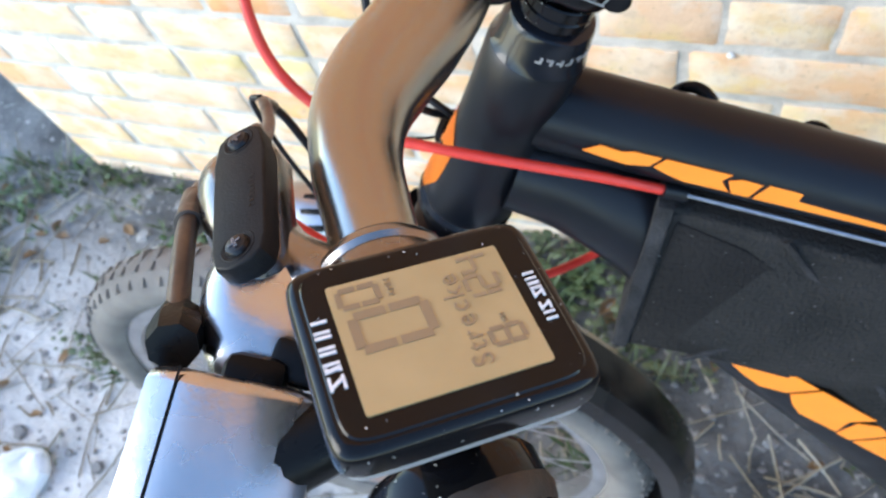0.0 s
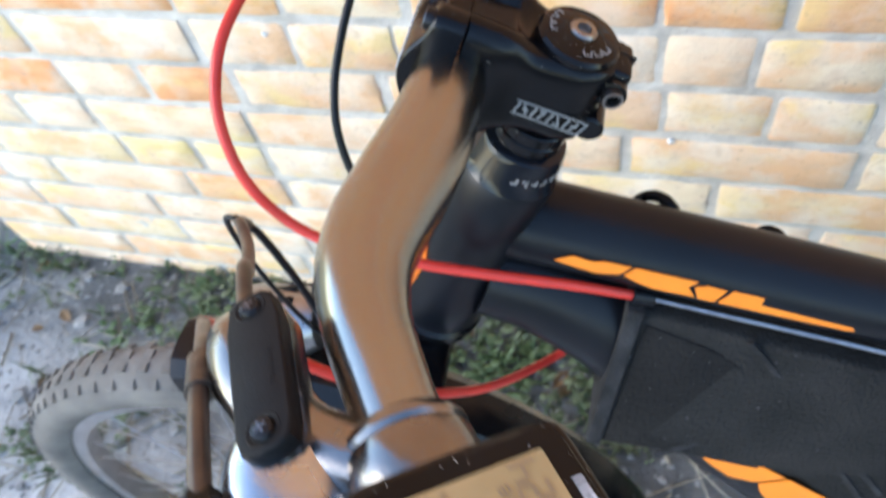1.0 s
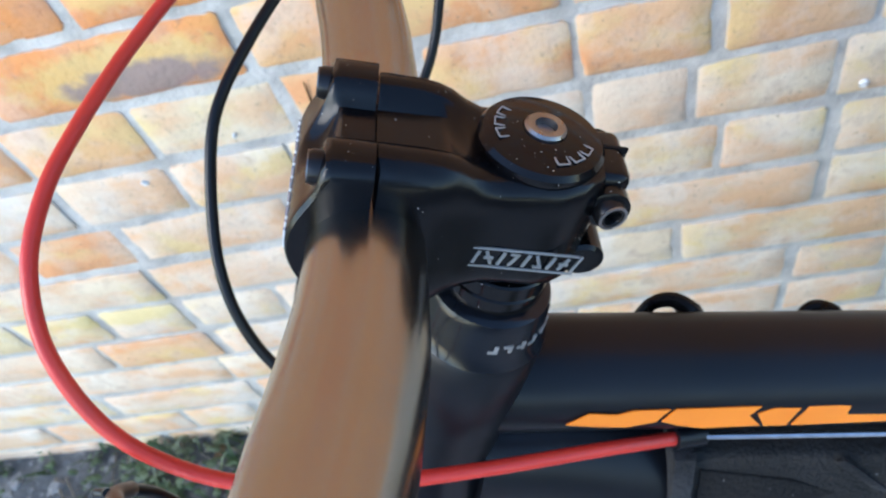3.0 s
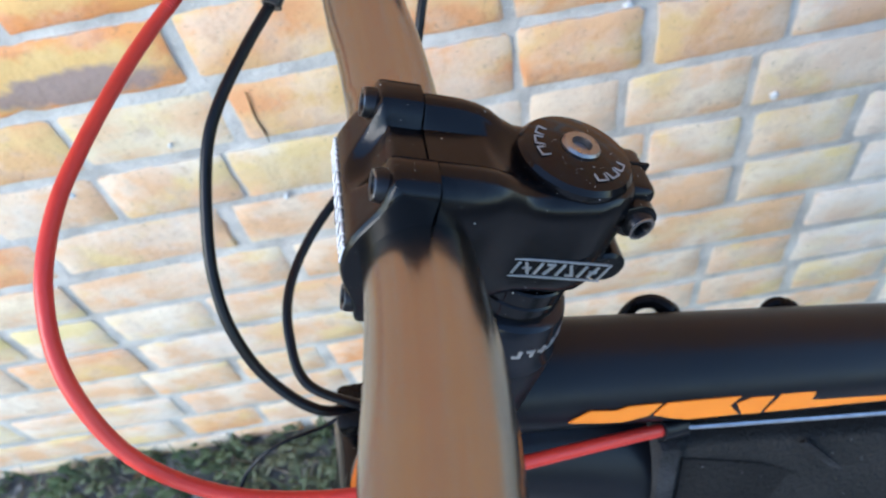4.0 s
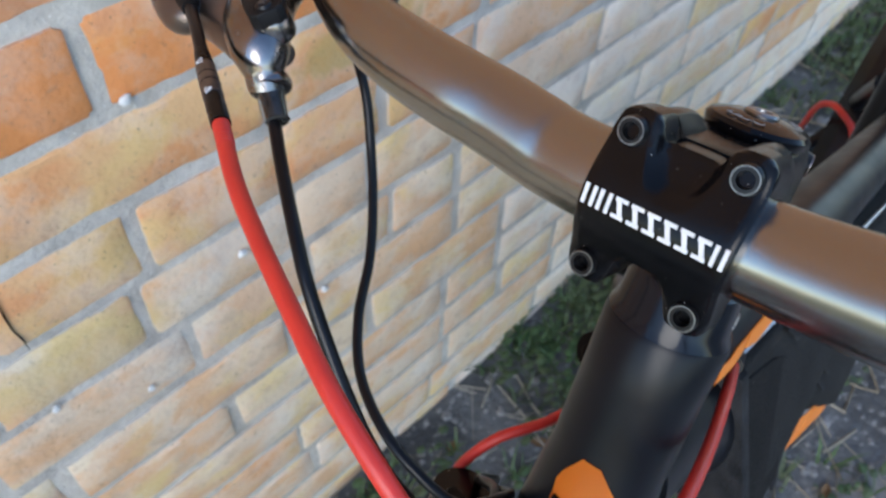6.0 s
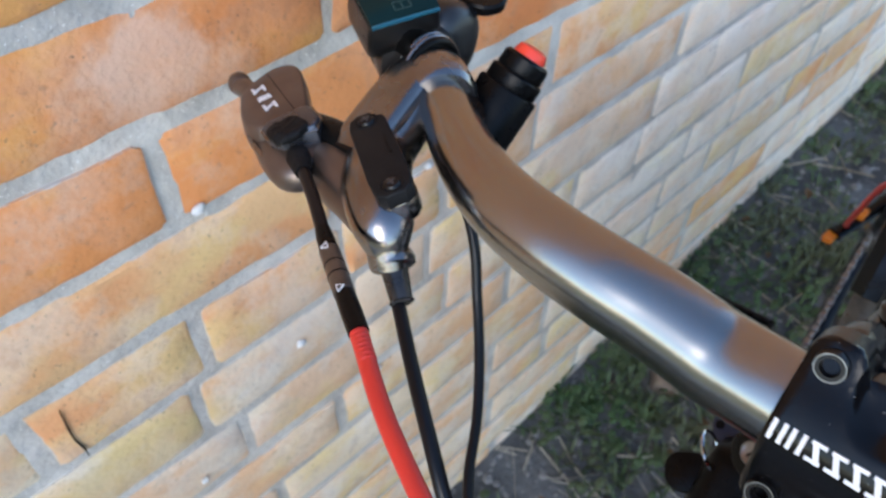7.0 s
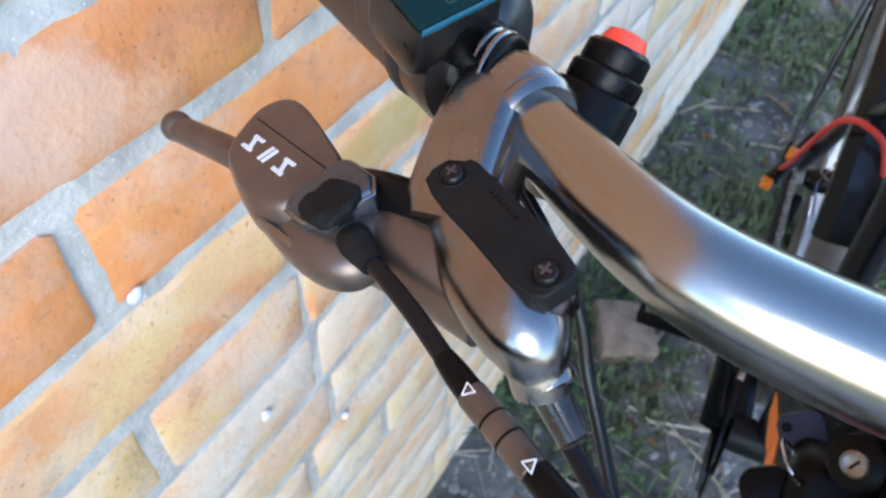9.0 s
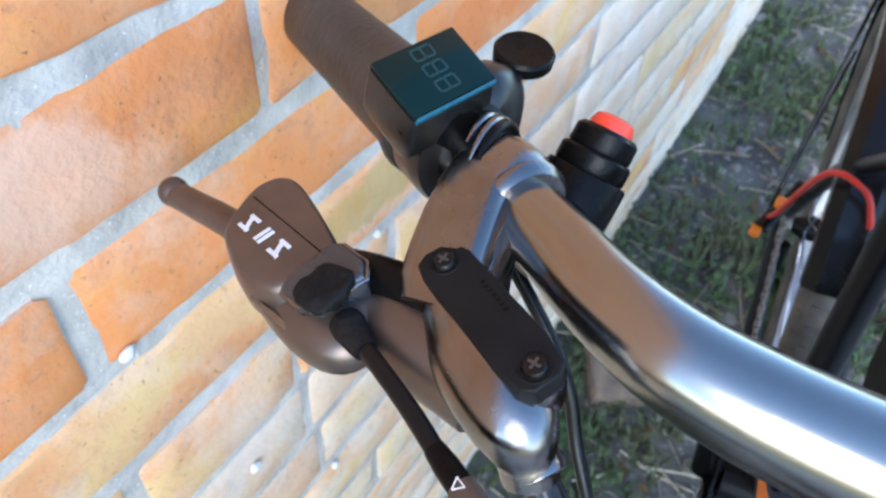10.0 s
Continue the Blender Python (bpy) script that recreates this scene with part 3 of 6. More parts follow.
scatter("dry_stalks", M_STRAW, 1700, (-2.0, 2.6, -0.8, 0.36), twig, "dry straw stalks lying on the dirt", "straw")
scatter("sparse_grass", M_GRASS, 1100, (-5.0, 5.5, -4.5, 0.36), blade_tuft, "sparse grass tufts on the yard", "grass")
scatter("sparse_gravel", M_GRAVEL, 3500, (-5.0, 5.5, -4.5, 0.36), pebble, "sparse grey gravel on the yard", "gravel")
scatter("dead_leaves", M_LEAF, 260, (-2.0, 2.6, -0.8, 0.36), leaf, "brown dead leaves on the dirt", "leaves")


# ---- bicycle ----
bike = thing("bicycle", (-0.3, -0.09, 0.02), "black mountain bike with orange decals leaning on a brick wall", "bicycle")

# handlebar
BAR_HALF = [(0.0, 0.0, 0.0), (0.030, 0.0, 0.0008), (0.046, 0.0001, 0.0014), (0.056, 0.0012, 0.0032), (0.072, 0.0034, 0.0062), (0.09, 0.0058, 0.0090), (0.113, 0.0087, 0.0130), (0.134, 0.0092, 0.0180),
            (0.155, 0.004, 0.0245), (0.175, -0.0055, 0.031), (0.195, -0.0165, 0.036), (0.222, -0.032, 0.042), (0.28, -0.073, 0.051), (0.325, -0.106, 0.057), (0.41, -0.168, 0.068)]
BAR_NEAR = [(0.032, -0.0003, 0.0008), (0.060, 0.0012, 0.0036), (0.088, 0.0050, 0.0080)]
bar_pts = [at_bar(*p, -1) for p in BAR_HALF[:5:-1] + BAR_NEAR[::-1] + BAR_HALF[:1]] + [at_bar(l, f + (0.0010 if 0.08 < l < 0.17 else 0.0), u) for l, f, u in BAR_HALF[1:]]
bar_path = spline(bar_pts, 10)
# the tube is widest at the clamp and tapers to the grips
TAPER = [-0.195, -0.175, -0.155, -0.134, -0.113, -0.09, -0.062, -0.032, 0.0, 0.05, 0.09, 0.113, 0.134, 0.155, 0.175, 0.195]
TAPER_R = [0.0112, 0.0116, 0.0128, 0.0149, 0.0168, 0.0177, 0.0174, 0.0162, 0.0159, 0.0158, 0.0153, 0.0147, 0.0136, 0.0122, 0.0113, 0.0112]
part("handlebar", sweep(bar_path, [float(np.interp((p - CLAMP).dot(B_RIGHT), TAPER, TAPER_R)) for p in bar_path], 44), M_BAR, bike, "bronze-grey swept alloy handlebar")


def bar_at(lat, side=1):
    """The bar's axis and its outward way at a distance from the stem."""
    q = spline([at_bar(*p, side) for p in BAR_HALF], 16)
    i = min(range(1, len(q) - 1), key=lambda k: abs((q[k] - CLAMP).dot(B_RIGHT) * side - lat))
    return q[i], (q[i + 1] - q[i - 1]).normalized()


# stem
M_ST = axes_matrix(CLAMP, N_FWD, B_RIGHT, S_UP)


def ear_height(y, valley):
    """How far the clamp reaches from the bar's axis: two round ears with a valley between."""
    a = abs(y)
    ear = 0.0215 + 0.0080 * max(0.0, 1 - abs((a - 0.0170) / 0.0080) ** 2.6) ** (1 / 2.6)
    k = min(max((a - 0.0045) / 0.0085, 0.0), 1.0)
    return valley + (ear - valley) * k * k * (3 - 2 * k)


def loft(rings, closed=True):
    bm = bmesh.new()
    rows = [[bm.verts.new(p) for p in ring] for ring in rings]
    n = len(rows[0])
    for a, b in zip(rows, rows[1:]):
        for k in range(n):
            bm.faces.new((a[k], a[(k + 1) % n], b[(k + 1) % n], b[k]))
    if closed:
        bm.faces.new(rows[0][::-1])
        bm.faces.new(rows[-1])
    return bm


def build_stem():
    # body from the split at the bar to the steerer: station, half width, top, foot, share of the ears
    stations = [(-0.0001, 0.0236, 0.0270, -0.0270, 1.0), (-0.0009, 0.0245, 0.0270, -0.0270, 1.0), (-0.006, 0.0246, 0.0268, -0.0268, 1.0), (-0.012, 0.0244, 0.0262, -0.026, 0.97),
                (-0.017, 0.0238, 0.0254, -0.0250, 0.84), (-0.021, 0.0227, 0.0244, -0.0230, 0.66), (-0.025, 0.0214, 0.0234, -0.0205, 0.36), (-0.030, 0.0203, 0.0230, -0.0190, 0.12), (-0.036, 0.0197, 0.0240, -0.0180, 0.0),
                (-0.042, 0.0199, 0.0252, -0.0175, 0.0), (-0.050, 0.0198, 0.0252, -0.0175, 0.0), (-0.056, 0.0184, 0.0252, -0.0175, 0.0), (-0.061, 0.0150, 0.0250, -0.0172, 0.0), (-0.0645, 0.0095, 0.0240, -0.0165, 0.0)]
    rings = []
    for f, hw, zt, zb, e in stations:
        ring = []
        for k in range(72):
            a = 2 * math.pi * (k + 0.5) / 72
            c, s = math.cos(a), math.sin(a)
            p = 0.36
            y = hw * math.copysign(abs(c) ** p, c)
            z = (zt + zb) / 2 + (zt - zb) / 2 * math.copysign(abs(s) ** p, s)
            if s > 0.0:
                z *= 1 + e * (ear_height(y, 0.0238) / zt - 1) * min(1.0, abs(s) ** p)
            else:
                z *= 1 + e * (ear_height(y, 0.0190) / -zb - 1) * min(1.0, abs(s) ** p)
            ring.append(M_ST @ Vector((f, y, z)))
        rings.append(ring)
    stem = part("stem", loft(rings), M_STEM, bike, "satin black alloy stem", 32)
    # faceplate: a half shell over the bar with four ears, a valley above and a notch below
    rings = []
    lats = [0.0, 0.003, 0.006, 0.0076, 0.0084, 0.0092, 0.0100, 0.0108, 0.0120, 0.0135, 0.0155, 0.0176, 0.0195, 0.0212, 0.0226, 0.0236, 0.0243, 0.0247]
    for y in [-v for v in lats[:0:-1]] + lats:
        edge = 1 - 0.05 * max(0.0, (abs(y) - 0.0226) / 0.0021) ** 2
        hi, lo = ear_height(y, 0.0226), ear_height(y, 0.0140)
        ring = []
        for k in range(61):
            a = radians(-90 + 3 * k)
            c, s = max(math.cos(a), 1e-4), math.sin(a)
            h = hi if s > 0 else lo
            box = (min(0.0132 / c, 0.06) ** -10 + min(h / max(abs(s), 1e-4), 0.06) ** -10) ** -0.1
            r = (0.0212 ** 5 + box ** 5) ** 0.2 * edge
            z = max(-lo, min(hi, r * s))
            x = r * c if abs(r * s) <= h else min(r * c, 0.0205)
            # shallow round dish between the upper ears
            d = math.hypot(y / 0.0112, max(0.0, 0.0215 - z) / 0.0145)
            if s > 0 and d < 1:
                k2 = min(1.0, (1 - d) / 0.35)
                x = min(x, max(x - 0.0040 * k2 * k2 * (3 - 2 * k2), math.sqrt(max(0.0, 0.0166 ** 2 - z * z)) if z < 0.0166 else 0.0))
            ring.append(M_ST @ Vector((max(0.0004, x), y, z)))
        rings.append(ring)
    part("faceplate", loft(rings), M_STEM, stem, "satin black stem faceplate", 32)
    for sy in (1, -1):
        for sz in (1, -1):
            o = M_ST @ Vector((0.0132, 0.0178 * sy, 0.0226 * sz))
            part("bolt", socket_bolt(o + 0.0036 * N_FWD, N_FWD, 0.0046, 0.0060), M_DARKBOLT, stem, "black socket bolt with a worn steel rim")
            part("bolt_rim", lathe([(0.0038, -0.0002), (0.0042, -0.0002), (0.0042, 0.0002), (0.0038, 0.0002)], frame_at(o + 0.0036 * N_FWD, N_FWD), 24, ring=True), M_WORNRIM, stem)
    # printed mark across the faceplate: nine angular strokes
    for k, form in enumerate("aazzzzzza"):
        mm = axes_matrix(M_ST @ Vector((0.0215, 0.0212 - k * 0.0053, 0.0012)), -B_RIGHT, S_UP, N_FWD)
        part("logo_stroke", glyph(form, 0.0041, 0.0066, 0.00125, mm), M_WHITE, stem, "white printed mark", 0)
    # outlined mark on the flank
    bm = bmesh.new()
    fl = axes_matrix(M_ST @ Vector((-0.0440, -0.0201, -0.0020)), -N_FWD, S_UP, -B_RIGHT) @ Matrix.Diagonal((1.22, 1.15, 1, 1))
    for (x, y, w, h, r) in ((0, 0.0032, 0.027, 0.0006, 0), (0, -0.0032, 0.027, 0.0006, 0), (-0.0135, 0, 0.0006, 0.0068, -14), (0.0135, 0, 0.0006, 0.0068, -14)):
        rbox(w, h, 0.0005, 0, fl @ pose(x, y, 0, 0, 0, r), bm=bm)
    for k in range(8):
        rbox(0.0008, 0.0046, 0.0005, 0, fl @ pose(-0.0105 + k * 0.003, 0, 0, 0, 0, (-14, 20, -14, -24)[k % 4]), bm=bm)
        if k % 2:
            rbox(0.0022, 0.0008, 0.0005, 0, fl @ pose(-0.0105 + k * 0.003, 0.0018 - 0.0018 * (k % 3), 0), bm=bm)
    part("flank_mark", bm, M_GREYPRINT, stem, "grey outlined mark", 0)
    # top cap, its bolt, the steerer clamp with its slot and pinch bolts
    mcap = frame_at(CAP - 0.0035 * S_UP, S_UP, -N_FWD)
    part("top_cap", lathe([(0.0172, -0.003), (0.0180, -0.001), (0.0180, 0.0006), (0.0168, 0.0021), (0.0110, 0.0037), (0.0062, 0.0041), (0.0055, 0.0036), (0, 0.0034)], mcap, 40), M_GLOSS, stem, "glossy black domed top cap")
    bm = lathe([(0.0058, 0.0035), (0.0060, 0.0047), (0.0053, 0.0055), (0.0032, 0.0055), (0.0028, 0.0030), (0, 0.0030)], mcap, 24)
    part("cap_bolt", bm, M_STEEL, stem, "steel socket bolt in a bronze washer")
    bm = bmesh.new()
    for a0, n in ((150, 3), (285, 3)):
        for k in range(n):
            a = radians(a0 + k * 22)
            mm = mcap @ pose(0.0122 * math.cos(a), 0.0122 * math.sin(a), 0.0035, 0, 0, math.degrees(a) + 90)
            for s in (-1, 1):
                rbox(0.0034, 0.0004, 0.0003, 0, mm @ pose(0, 0.0016 * s, 0), bm=bm)
                rbox(0.0004, 0.0034, 0.0003, 0, mm @ pose(0.0017 * s, 0, 0), bm=bm)
    part("cap_mark", bm, M_GREYPRINT, stem, "thin outlined marks", 0)
    for up, way in ((0.0155, -1), (-0.006, 1)):
        o = M_ST @ Vector((-0.0650, 0.0125 * way, up))
        tip = o + 0.0050 * way * B_RIGHT - 0.001 * N_FWD
        axis = way * B_RIGHT - 0.25 * N_FWD
        part("pinch_boss", sweep([o + 0.0025 * way * B_RIGHT, o + 0.002 * way * B_RIGHT, o - 0.026 * way * B_RIGHT, o - 0.027 * way * B_RIGHT], [0.0054, 0.0064, 0.0064, 0.0052], 24), M_STEM, stem)
        part("pinch_bolt", socket_bolt(tip, axis, 0.0046, 0.006), M_DARKBOLT, stem, "black socket bolt with a worn steel rim")
        part("bolt_rim", lathe([(0.0034, -0.0002), (0.0043, -0.0002), (0.0043, 0.0002), (0.0034, 0.0002)], frame_at(tip, axis), 24, ring=True), M_STEEL, stem)
    part("clamp_lug", rbox(0.0130, 0.0215, 0.0200, 0.0030, M_ST @ pose(-0.0640, 0, 0.0145), 3), M_STEM, stem)
    part("clamp_slot", rbox(0.0100, 0.0011, 0.0206, 0.0, M_ST @ pose(-0.0661, 0.002, 0.0145)), M_RUBBER, stem)
    return stem


stem = build_stem()

# spacers, headset, head tube
down = frame_at(CAP, -S_UP, N_FWD)
for s in (0.0475, 0.0545):
    part("spacer", lathe([(0.0165, s), (0.0172, s + 0.0006), (0.0172, s + 0.0060), (0.0165, s + 0.0066)], down, 40), M_GLOSS, bike, "glossy black headset spacer")
part("headset_cup", lathe([(0.0175, 0.0612), (0.0205, 0.0630), (0.0215, 0.066), (0.0225, 0.078), (0.0245, 0.083)], down, 40), M_CUP, bike, "dark headset cup with silver marks")
bm = bmesh.new()
for k in range(7):
    a = radians(190 + k * 13)
    m = down @ Matrix.Rotation(a, 4, "Z") @ pose(0.0222, 0, 0.0725, 0, 90, 0)
    rbox(0.0038, 0.0012, 0.0006, 0, m @ pose(0, -0.0011, 0), bm=bm)
    rbox(0.0012, 0.0028, 0.0006, 0, m @ pose((-0.0013, 0, 0.0013)[k % 3], 0, 0), bm=bm)
part("cup_mark", bm, M_GREYPRINT, bike, "silver lettering worn to bars", 0)
part("head_tube", lathe([(0.0235, 0.083), (0.0250, 0.086), (0.0248, 0.11), (0.0250, 0.15), (0.0285, 0.19), (0.0300, 0.212), (0.0285, 0.216)], down, 40), M_FRAME, bike, "matt black tapered head tube")
part("lower_cup", lathe([(0.028, 0.216), (0.031, 0.219), (0.031, 0.226), (0.027, 0.231)], down, 40), M_STEM, bike)
# orange badge wrapping the front of the head tube
bm = bmesh.new()
rows = []
for i in range(13):
    s = 0.144 + 0.066 * i / 12
    half = radians(float(np.interp(i / 12, [0, 0.22, 0.72, 1], [9, 32, 29, 11])))
    r = float(np.interp(s, [0.11, 0.15, 0.19, 0.212], [0.0248, 0.025, 0.0285, 0.03])) + 0.0006
    rows.append([bm.verts.new(steer(s) + r * (math.cos(a) * N_FWD + math.sin(a) * B_RIGHT)) for a in np.linspace(-half - 0.22 + 0.14 * max(0, 1 - i / 4), half - 0.22 + 0.14 * max(0, 1 - i / 4), 9)])
for a, b in zip(rows, rows[1:]):
    for k in range(8):
        bm.faces.new((a[k], a[k + 1], b[k + 1], b[k]))
bmesh.ops.solidify(bm, geom=bm.faces[:], thickness=0.0006)
badge = part("head_badge", bm, M_ORANGE, bike, "orange head badge")
bm = bmesh.new()
for k, (a, s, l) in enumerate(((0.1, 0.168, 0.009), (-0.25, 0.172, 0.006), (0.3, 0.178, 0.006))):
    o = steer(s) + 0.0278 * (math.cos(a) * N_FWD + math.sin(a) * B_RIGHT)
    rbox(0.0025, l, 0.002, 0, frame_at(o, math.cos(a) * N_FWD + math.sin(a) * B_RIGHT, S_UP) @ pose(0, 0, 0, 0, 0, 35 * k), bm=bm)
part("badge_mark", bm, M_BLACK, badge, "", 0)

# frame tubes: F_LEFT points out of the frame's left side
F_LEFT = Vector((0.02, -0.991, 0.13)).normalized()
TT0, TT1 = Vector((-0.040, -0.0095, 0.879)), Vector((0.42, 0.000, 0.752))
DT0, DT1 = Vector((-0.055, -0.020, 0.835)), Vector((0.375, -0.050, 0.34))
DT_PATH = spline([DT0, (-0.020, -0.019, 0.820), (0.030, -0.023, 0.784), (0.070, -0.036, 0.737), (0.20, -0.045, 0.575), DT1], 5)
BB = Vector((0.375, -0.008, 0.325))
SEAT = Vector((0.47, 0.025, 0.80))
tt_path = [TT0.lerp(TT1, k / 10) for k in range(11)]
top_tube = part("top_tube", sweep(tt_path, [0.024, 0.0235, 0.0235, 0.0225, 0.021, 0.020, 0.019], 28, [1.0, 0.95, 0.92, 0.95, 1.0]), M_FRAME, bike, "matt black top tube")
down_tube = part("down_tube", sweep(DT_PATH, [0.027, 0.029, 0.033, 0.035, 0.034, 0.033], 32, [1.1, 1.1, 1.1, 1.1, 1.1], up=F_LEFT.cross(DT1 - DT0)), M_FRAME, bike, "matt black down tube with orange decals")
part("seat_tube", sweep([BB, BB.lerp(SEAT, 0.5), SEAT], 0.0175, 24), M_FRAME, bike, "matt black seat tube")

def decal(parent, origin, along, out, strokes, size, thick=0.0006):
    """Slanted plain orange shapes standing for a maker's mark."""
    x = Vector(along).normalized()
    z = (Vector(out) - x * Vector(out).dot(x)).normalized()
    m = axes_matrix(origin, x, z.cross(x), z)
    bm = bmesh.new()
    for poly in strokes:
        prism([(px * size, py * size) for px, py in poly], 0.0, thick, m, bm=bm)
    part("decal", bm, M_ORANGE, parent, "orange angular decal", 0)


MARK = [[(0, 0.02), (0.11, 0.09), (0.25, 0.075), (0.32, 0.10), (0.50, 0.10), (0.44, 0.02), (0.30, -0.01), (0.16, 0.0)],
        [(0.47, 0.02), (0.53, 0.10), (0.95, 0.10), (0.90, 0.04), (0.97, -0.03), (0.68, -0.035), (0.56, -0.01)],
        [(0.99, -0.035), (0.94, 0.05), (1.02, 0.085), (1.15, 0.08), (1.10, -0.035)],
        [(1.13, -0.035), (1.19, 0.09), (1.34, 0.09), (1.98, 0.045), (2.05, -0.02), (1.99, -0.03)]]
tt_dir = (TT1 - TT0).normalized()
tt_left = (F_LEFT - tt_dir * F_LEFT.dot(tt_dir)).normalized()
decal(top_tube, Vector((-0.0116, -0.0338, 0.8740)), Vector((0.160, 0.006, -0.044)), tt_left + Vector((0, 0, 0.25)), MARK, 0.079)
dt_dir = (DT1 - DT0).normalized()
dt_left = (F_LEFT - dt_dir * F_LEFT.dot(dt_dir)).normalized()
decal(down_tube, Vector((0.0787, -0.0735, 0.718)), Vector((0.129, -0.010, -0.092)), dt_left, [[(x, y * 2.4) for x, y in p] for p in MARK], 0.105)

# battery case along the wall side of the down tube
b_dir = Vector((0.129, -0.002, -0.104)).normalized()
b_out = (-F_LEFT - b_dir * (-F_LEFT).dot(b_dir)).normalized()
b_m = axes_matrix(Vector((0.155, 0.004, 0.662)), b_dir, b_out.cross(b_dir), b_out)
battery = part("battery_case", rbox(0.27, 0.070, 0.076, 0.012, b_m, 3), M_BLACK, bike, "matt black battery case with an orange decal")
decal(battery, b_m @ Vector((-0.10, 0.0, 0.0382)), b_dir, b_out, [[(x, y * 2.0) for x, y in p] for p in MARK], 0.10)

# fork, mudguard, front wheel
WHEEL_R = 0.335
HUB = Vector((-0.290, -0.092, 0.353))
W_AX = B_RIGHT
crown = steer(0.245)
part("fork_crown", rbox(0.05, 0.135, 0.034, 0.012, axes_matrix(crown + 0.004 * N_FWD, N_FWD, B_RIGHT, S_UP), 3), M_STEM, bike, "black fork crown")
part("steerer", sweep([steer(0.228), steer(0.25)], 0.022, 24), M_STEM, bike)
w_in = (HUB - crown)
w_in = (w_in - W_AX * w_in.dot(W_AX))
for s in (-1, 1):
    top_, bot_ = crown + 0.058 * s * W_AX, HUB + 0.058 * s * W_AX
    part("fork_leg", sweep([top_ + 0.02 * S_UP, top_.lerp(bot_, 0.45), top_.lerp(bot_, 0.5), bot_], [0.0165, 0.0165, 0.021, 0.019], 24), M_STEM, bike, "black suspension fork leg")
W_U = (S_UP - W_AX * S_UP.dot(W_AX)).normalized()
W_F = W_U.cross(W_AX).normalized()
W_F = W_F if W_F.x < 0 else -W_F


def rim_pt(hub, a, r, off=0.0):
    """a: degrees from the front, over the top."""
    return hub + r * (math.cos(radians(a)) * W_F + math.sin(radians(a)) * W_U) + off * W_AX


def torus_section(hub, prof, seg=96, a0=0, a1=360, closed=True):
    bm = bmesh.new()
    rings = []
    n = seg if closed else seg + 1
    for i in range(n):
        a = a0 + (a1 - a0) * i / seg
        rings.append([bm.verts.new(rim_pt(hub, a, r, o)) for r, o in prof])
    m = len(prof)
    for i in range(seg):
        p, q = rings[i], rings[(i + 1) % n]
        for k in range(m):
            bm.faces.new((p[k], q[k], q[(k + 1) % m], p[(k + 1) % m]))
    if not closed:
        bm.faces.new(rings[0])
        bm.faces.new(rings[-1][::-1])
    return bm


def build_wheel(hub, name):
    R = WHEEL_R
    prof = [(R - 0.052 + 0.027 * (1 + math.cos(a)) , 0.027 * math.sin(a)) for a in np.linspace(-2.5, 2.5, 13)]
    wheel = part(name, torus_section(hub, [(R - 0.062, 0.012), (R - 0.062, -0.012), (R - 0.052, -0.014), (R - 0.042, -0.013), (R - 0.042, 0.013), (R - 0.052, 0.014)]), M_RIM, bike, "spoked bicycle wheel with a silver rim")
    part("tyre", torus_section(hub, prof), M_TYRE, wheel, "dusty knobbly black tyre")
    bm = bmesh.new()
    for i in range(84):
        for o, w in ((-0.019, 0.008), (-0.006, 0.009), (0.006, 0.009), (0.019, 0.008)):
            a = 360 * (i + (0.5 if abs(o) < 0.01 else 0)) / 84
            r = R + 0.0005 - (0.0068 if abs(o) > 0.01 else 0.0)
            c = rim_pt(hub, a, r, o)
            out = (rim_pt(hub, a, 1, 0) - hub + (W_AX * (0.55 if o > 0.01 else -0.55 if o < -0.01 else 0))).normalized()
            rbox(0.009, w, 0.004, 0, frame_at(c, out, rim_pt(hub, a + 90, 1, 0) - hub), bm=bm)
    part("tread", bm, M_TYRE, wheel, "knobbly tread blocks", 0)
    part("hub", sweep([hub - 0.05 * W_AX, hub - 0.03 * W_AX, hub + 0.03 * W_AX, hub + 0.05 * W_AX], [0.010, 0.024, 0.016, 0.016, 0.024, 0.010], 24), M_STEM, wheel)
    for i in range(32):
        s = 1 if i % 2 else -1
        a = 360 * i / 32
        p0 = rim_pt(hub, a + (34 if (i // 2) % 2 else -34), 0.022, 0.028 * s)
        part("spoke", sweep([p0, rim_pt(hub, a, R - 0.06, 0)], 0.0009, 6), M_WIRE, wheel)
    return wheel


build_wheel(HUB, "front_wheel")
fr = WHEEL_R + 0.042
prof = [(fr - 0.030, -0.031), (fr - 0.012, -0.029), (fr - 0.002, -0.018), (fr, 0.0), (fr - 0.002, 0.018), (fr - 0.012, 0.029), (fr - 0.030, 0.031), (fr - 0.0295, 0.029), (fr - 0.013, 0.027), (fr - 0.004, 0.016), (fr - 0.002, 0.0), (fr - 0.004, -0.016), (fr - 0.013, -0.027), (fr - 0.0295, -0.029)]
guard = part("mudguard", torus_section(HUB, prof, 60, 63, 214, False), M_FENDER, bike, "glossy black front mudguard")
bm = bmesh.new()
for d, l in ((0.0, 0.006), (0.006, 0.004)):
    rbox(0.004, l, 0.0006, 0, frame_at(rim_pt(HUB, 163 + d * 160, fr + 0.0004, -0.012), rim_pt(HUB, 163, 1) - HUB, W_AX) @ pose(0, d, 0), bm=bm)
part("guard_mark", bm, M_WHITE, guard, "small white mark", 0)

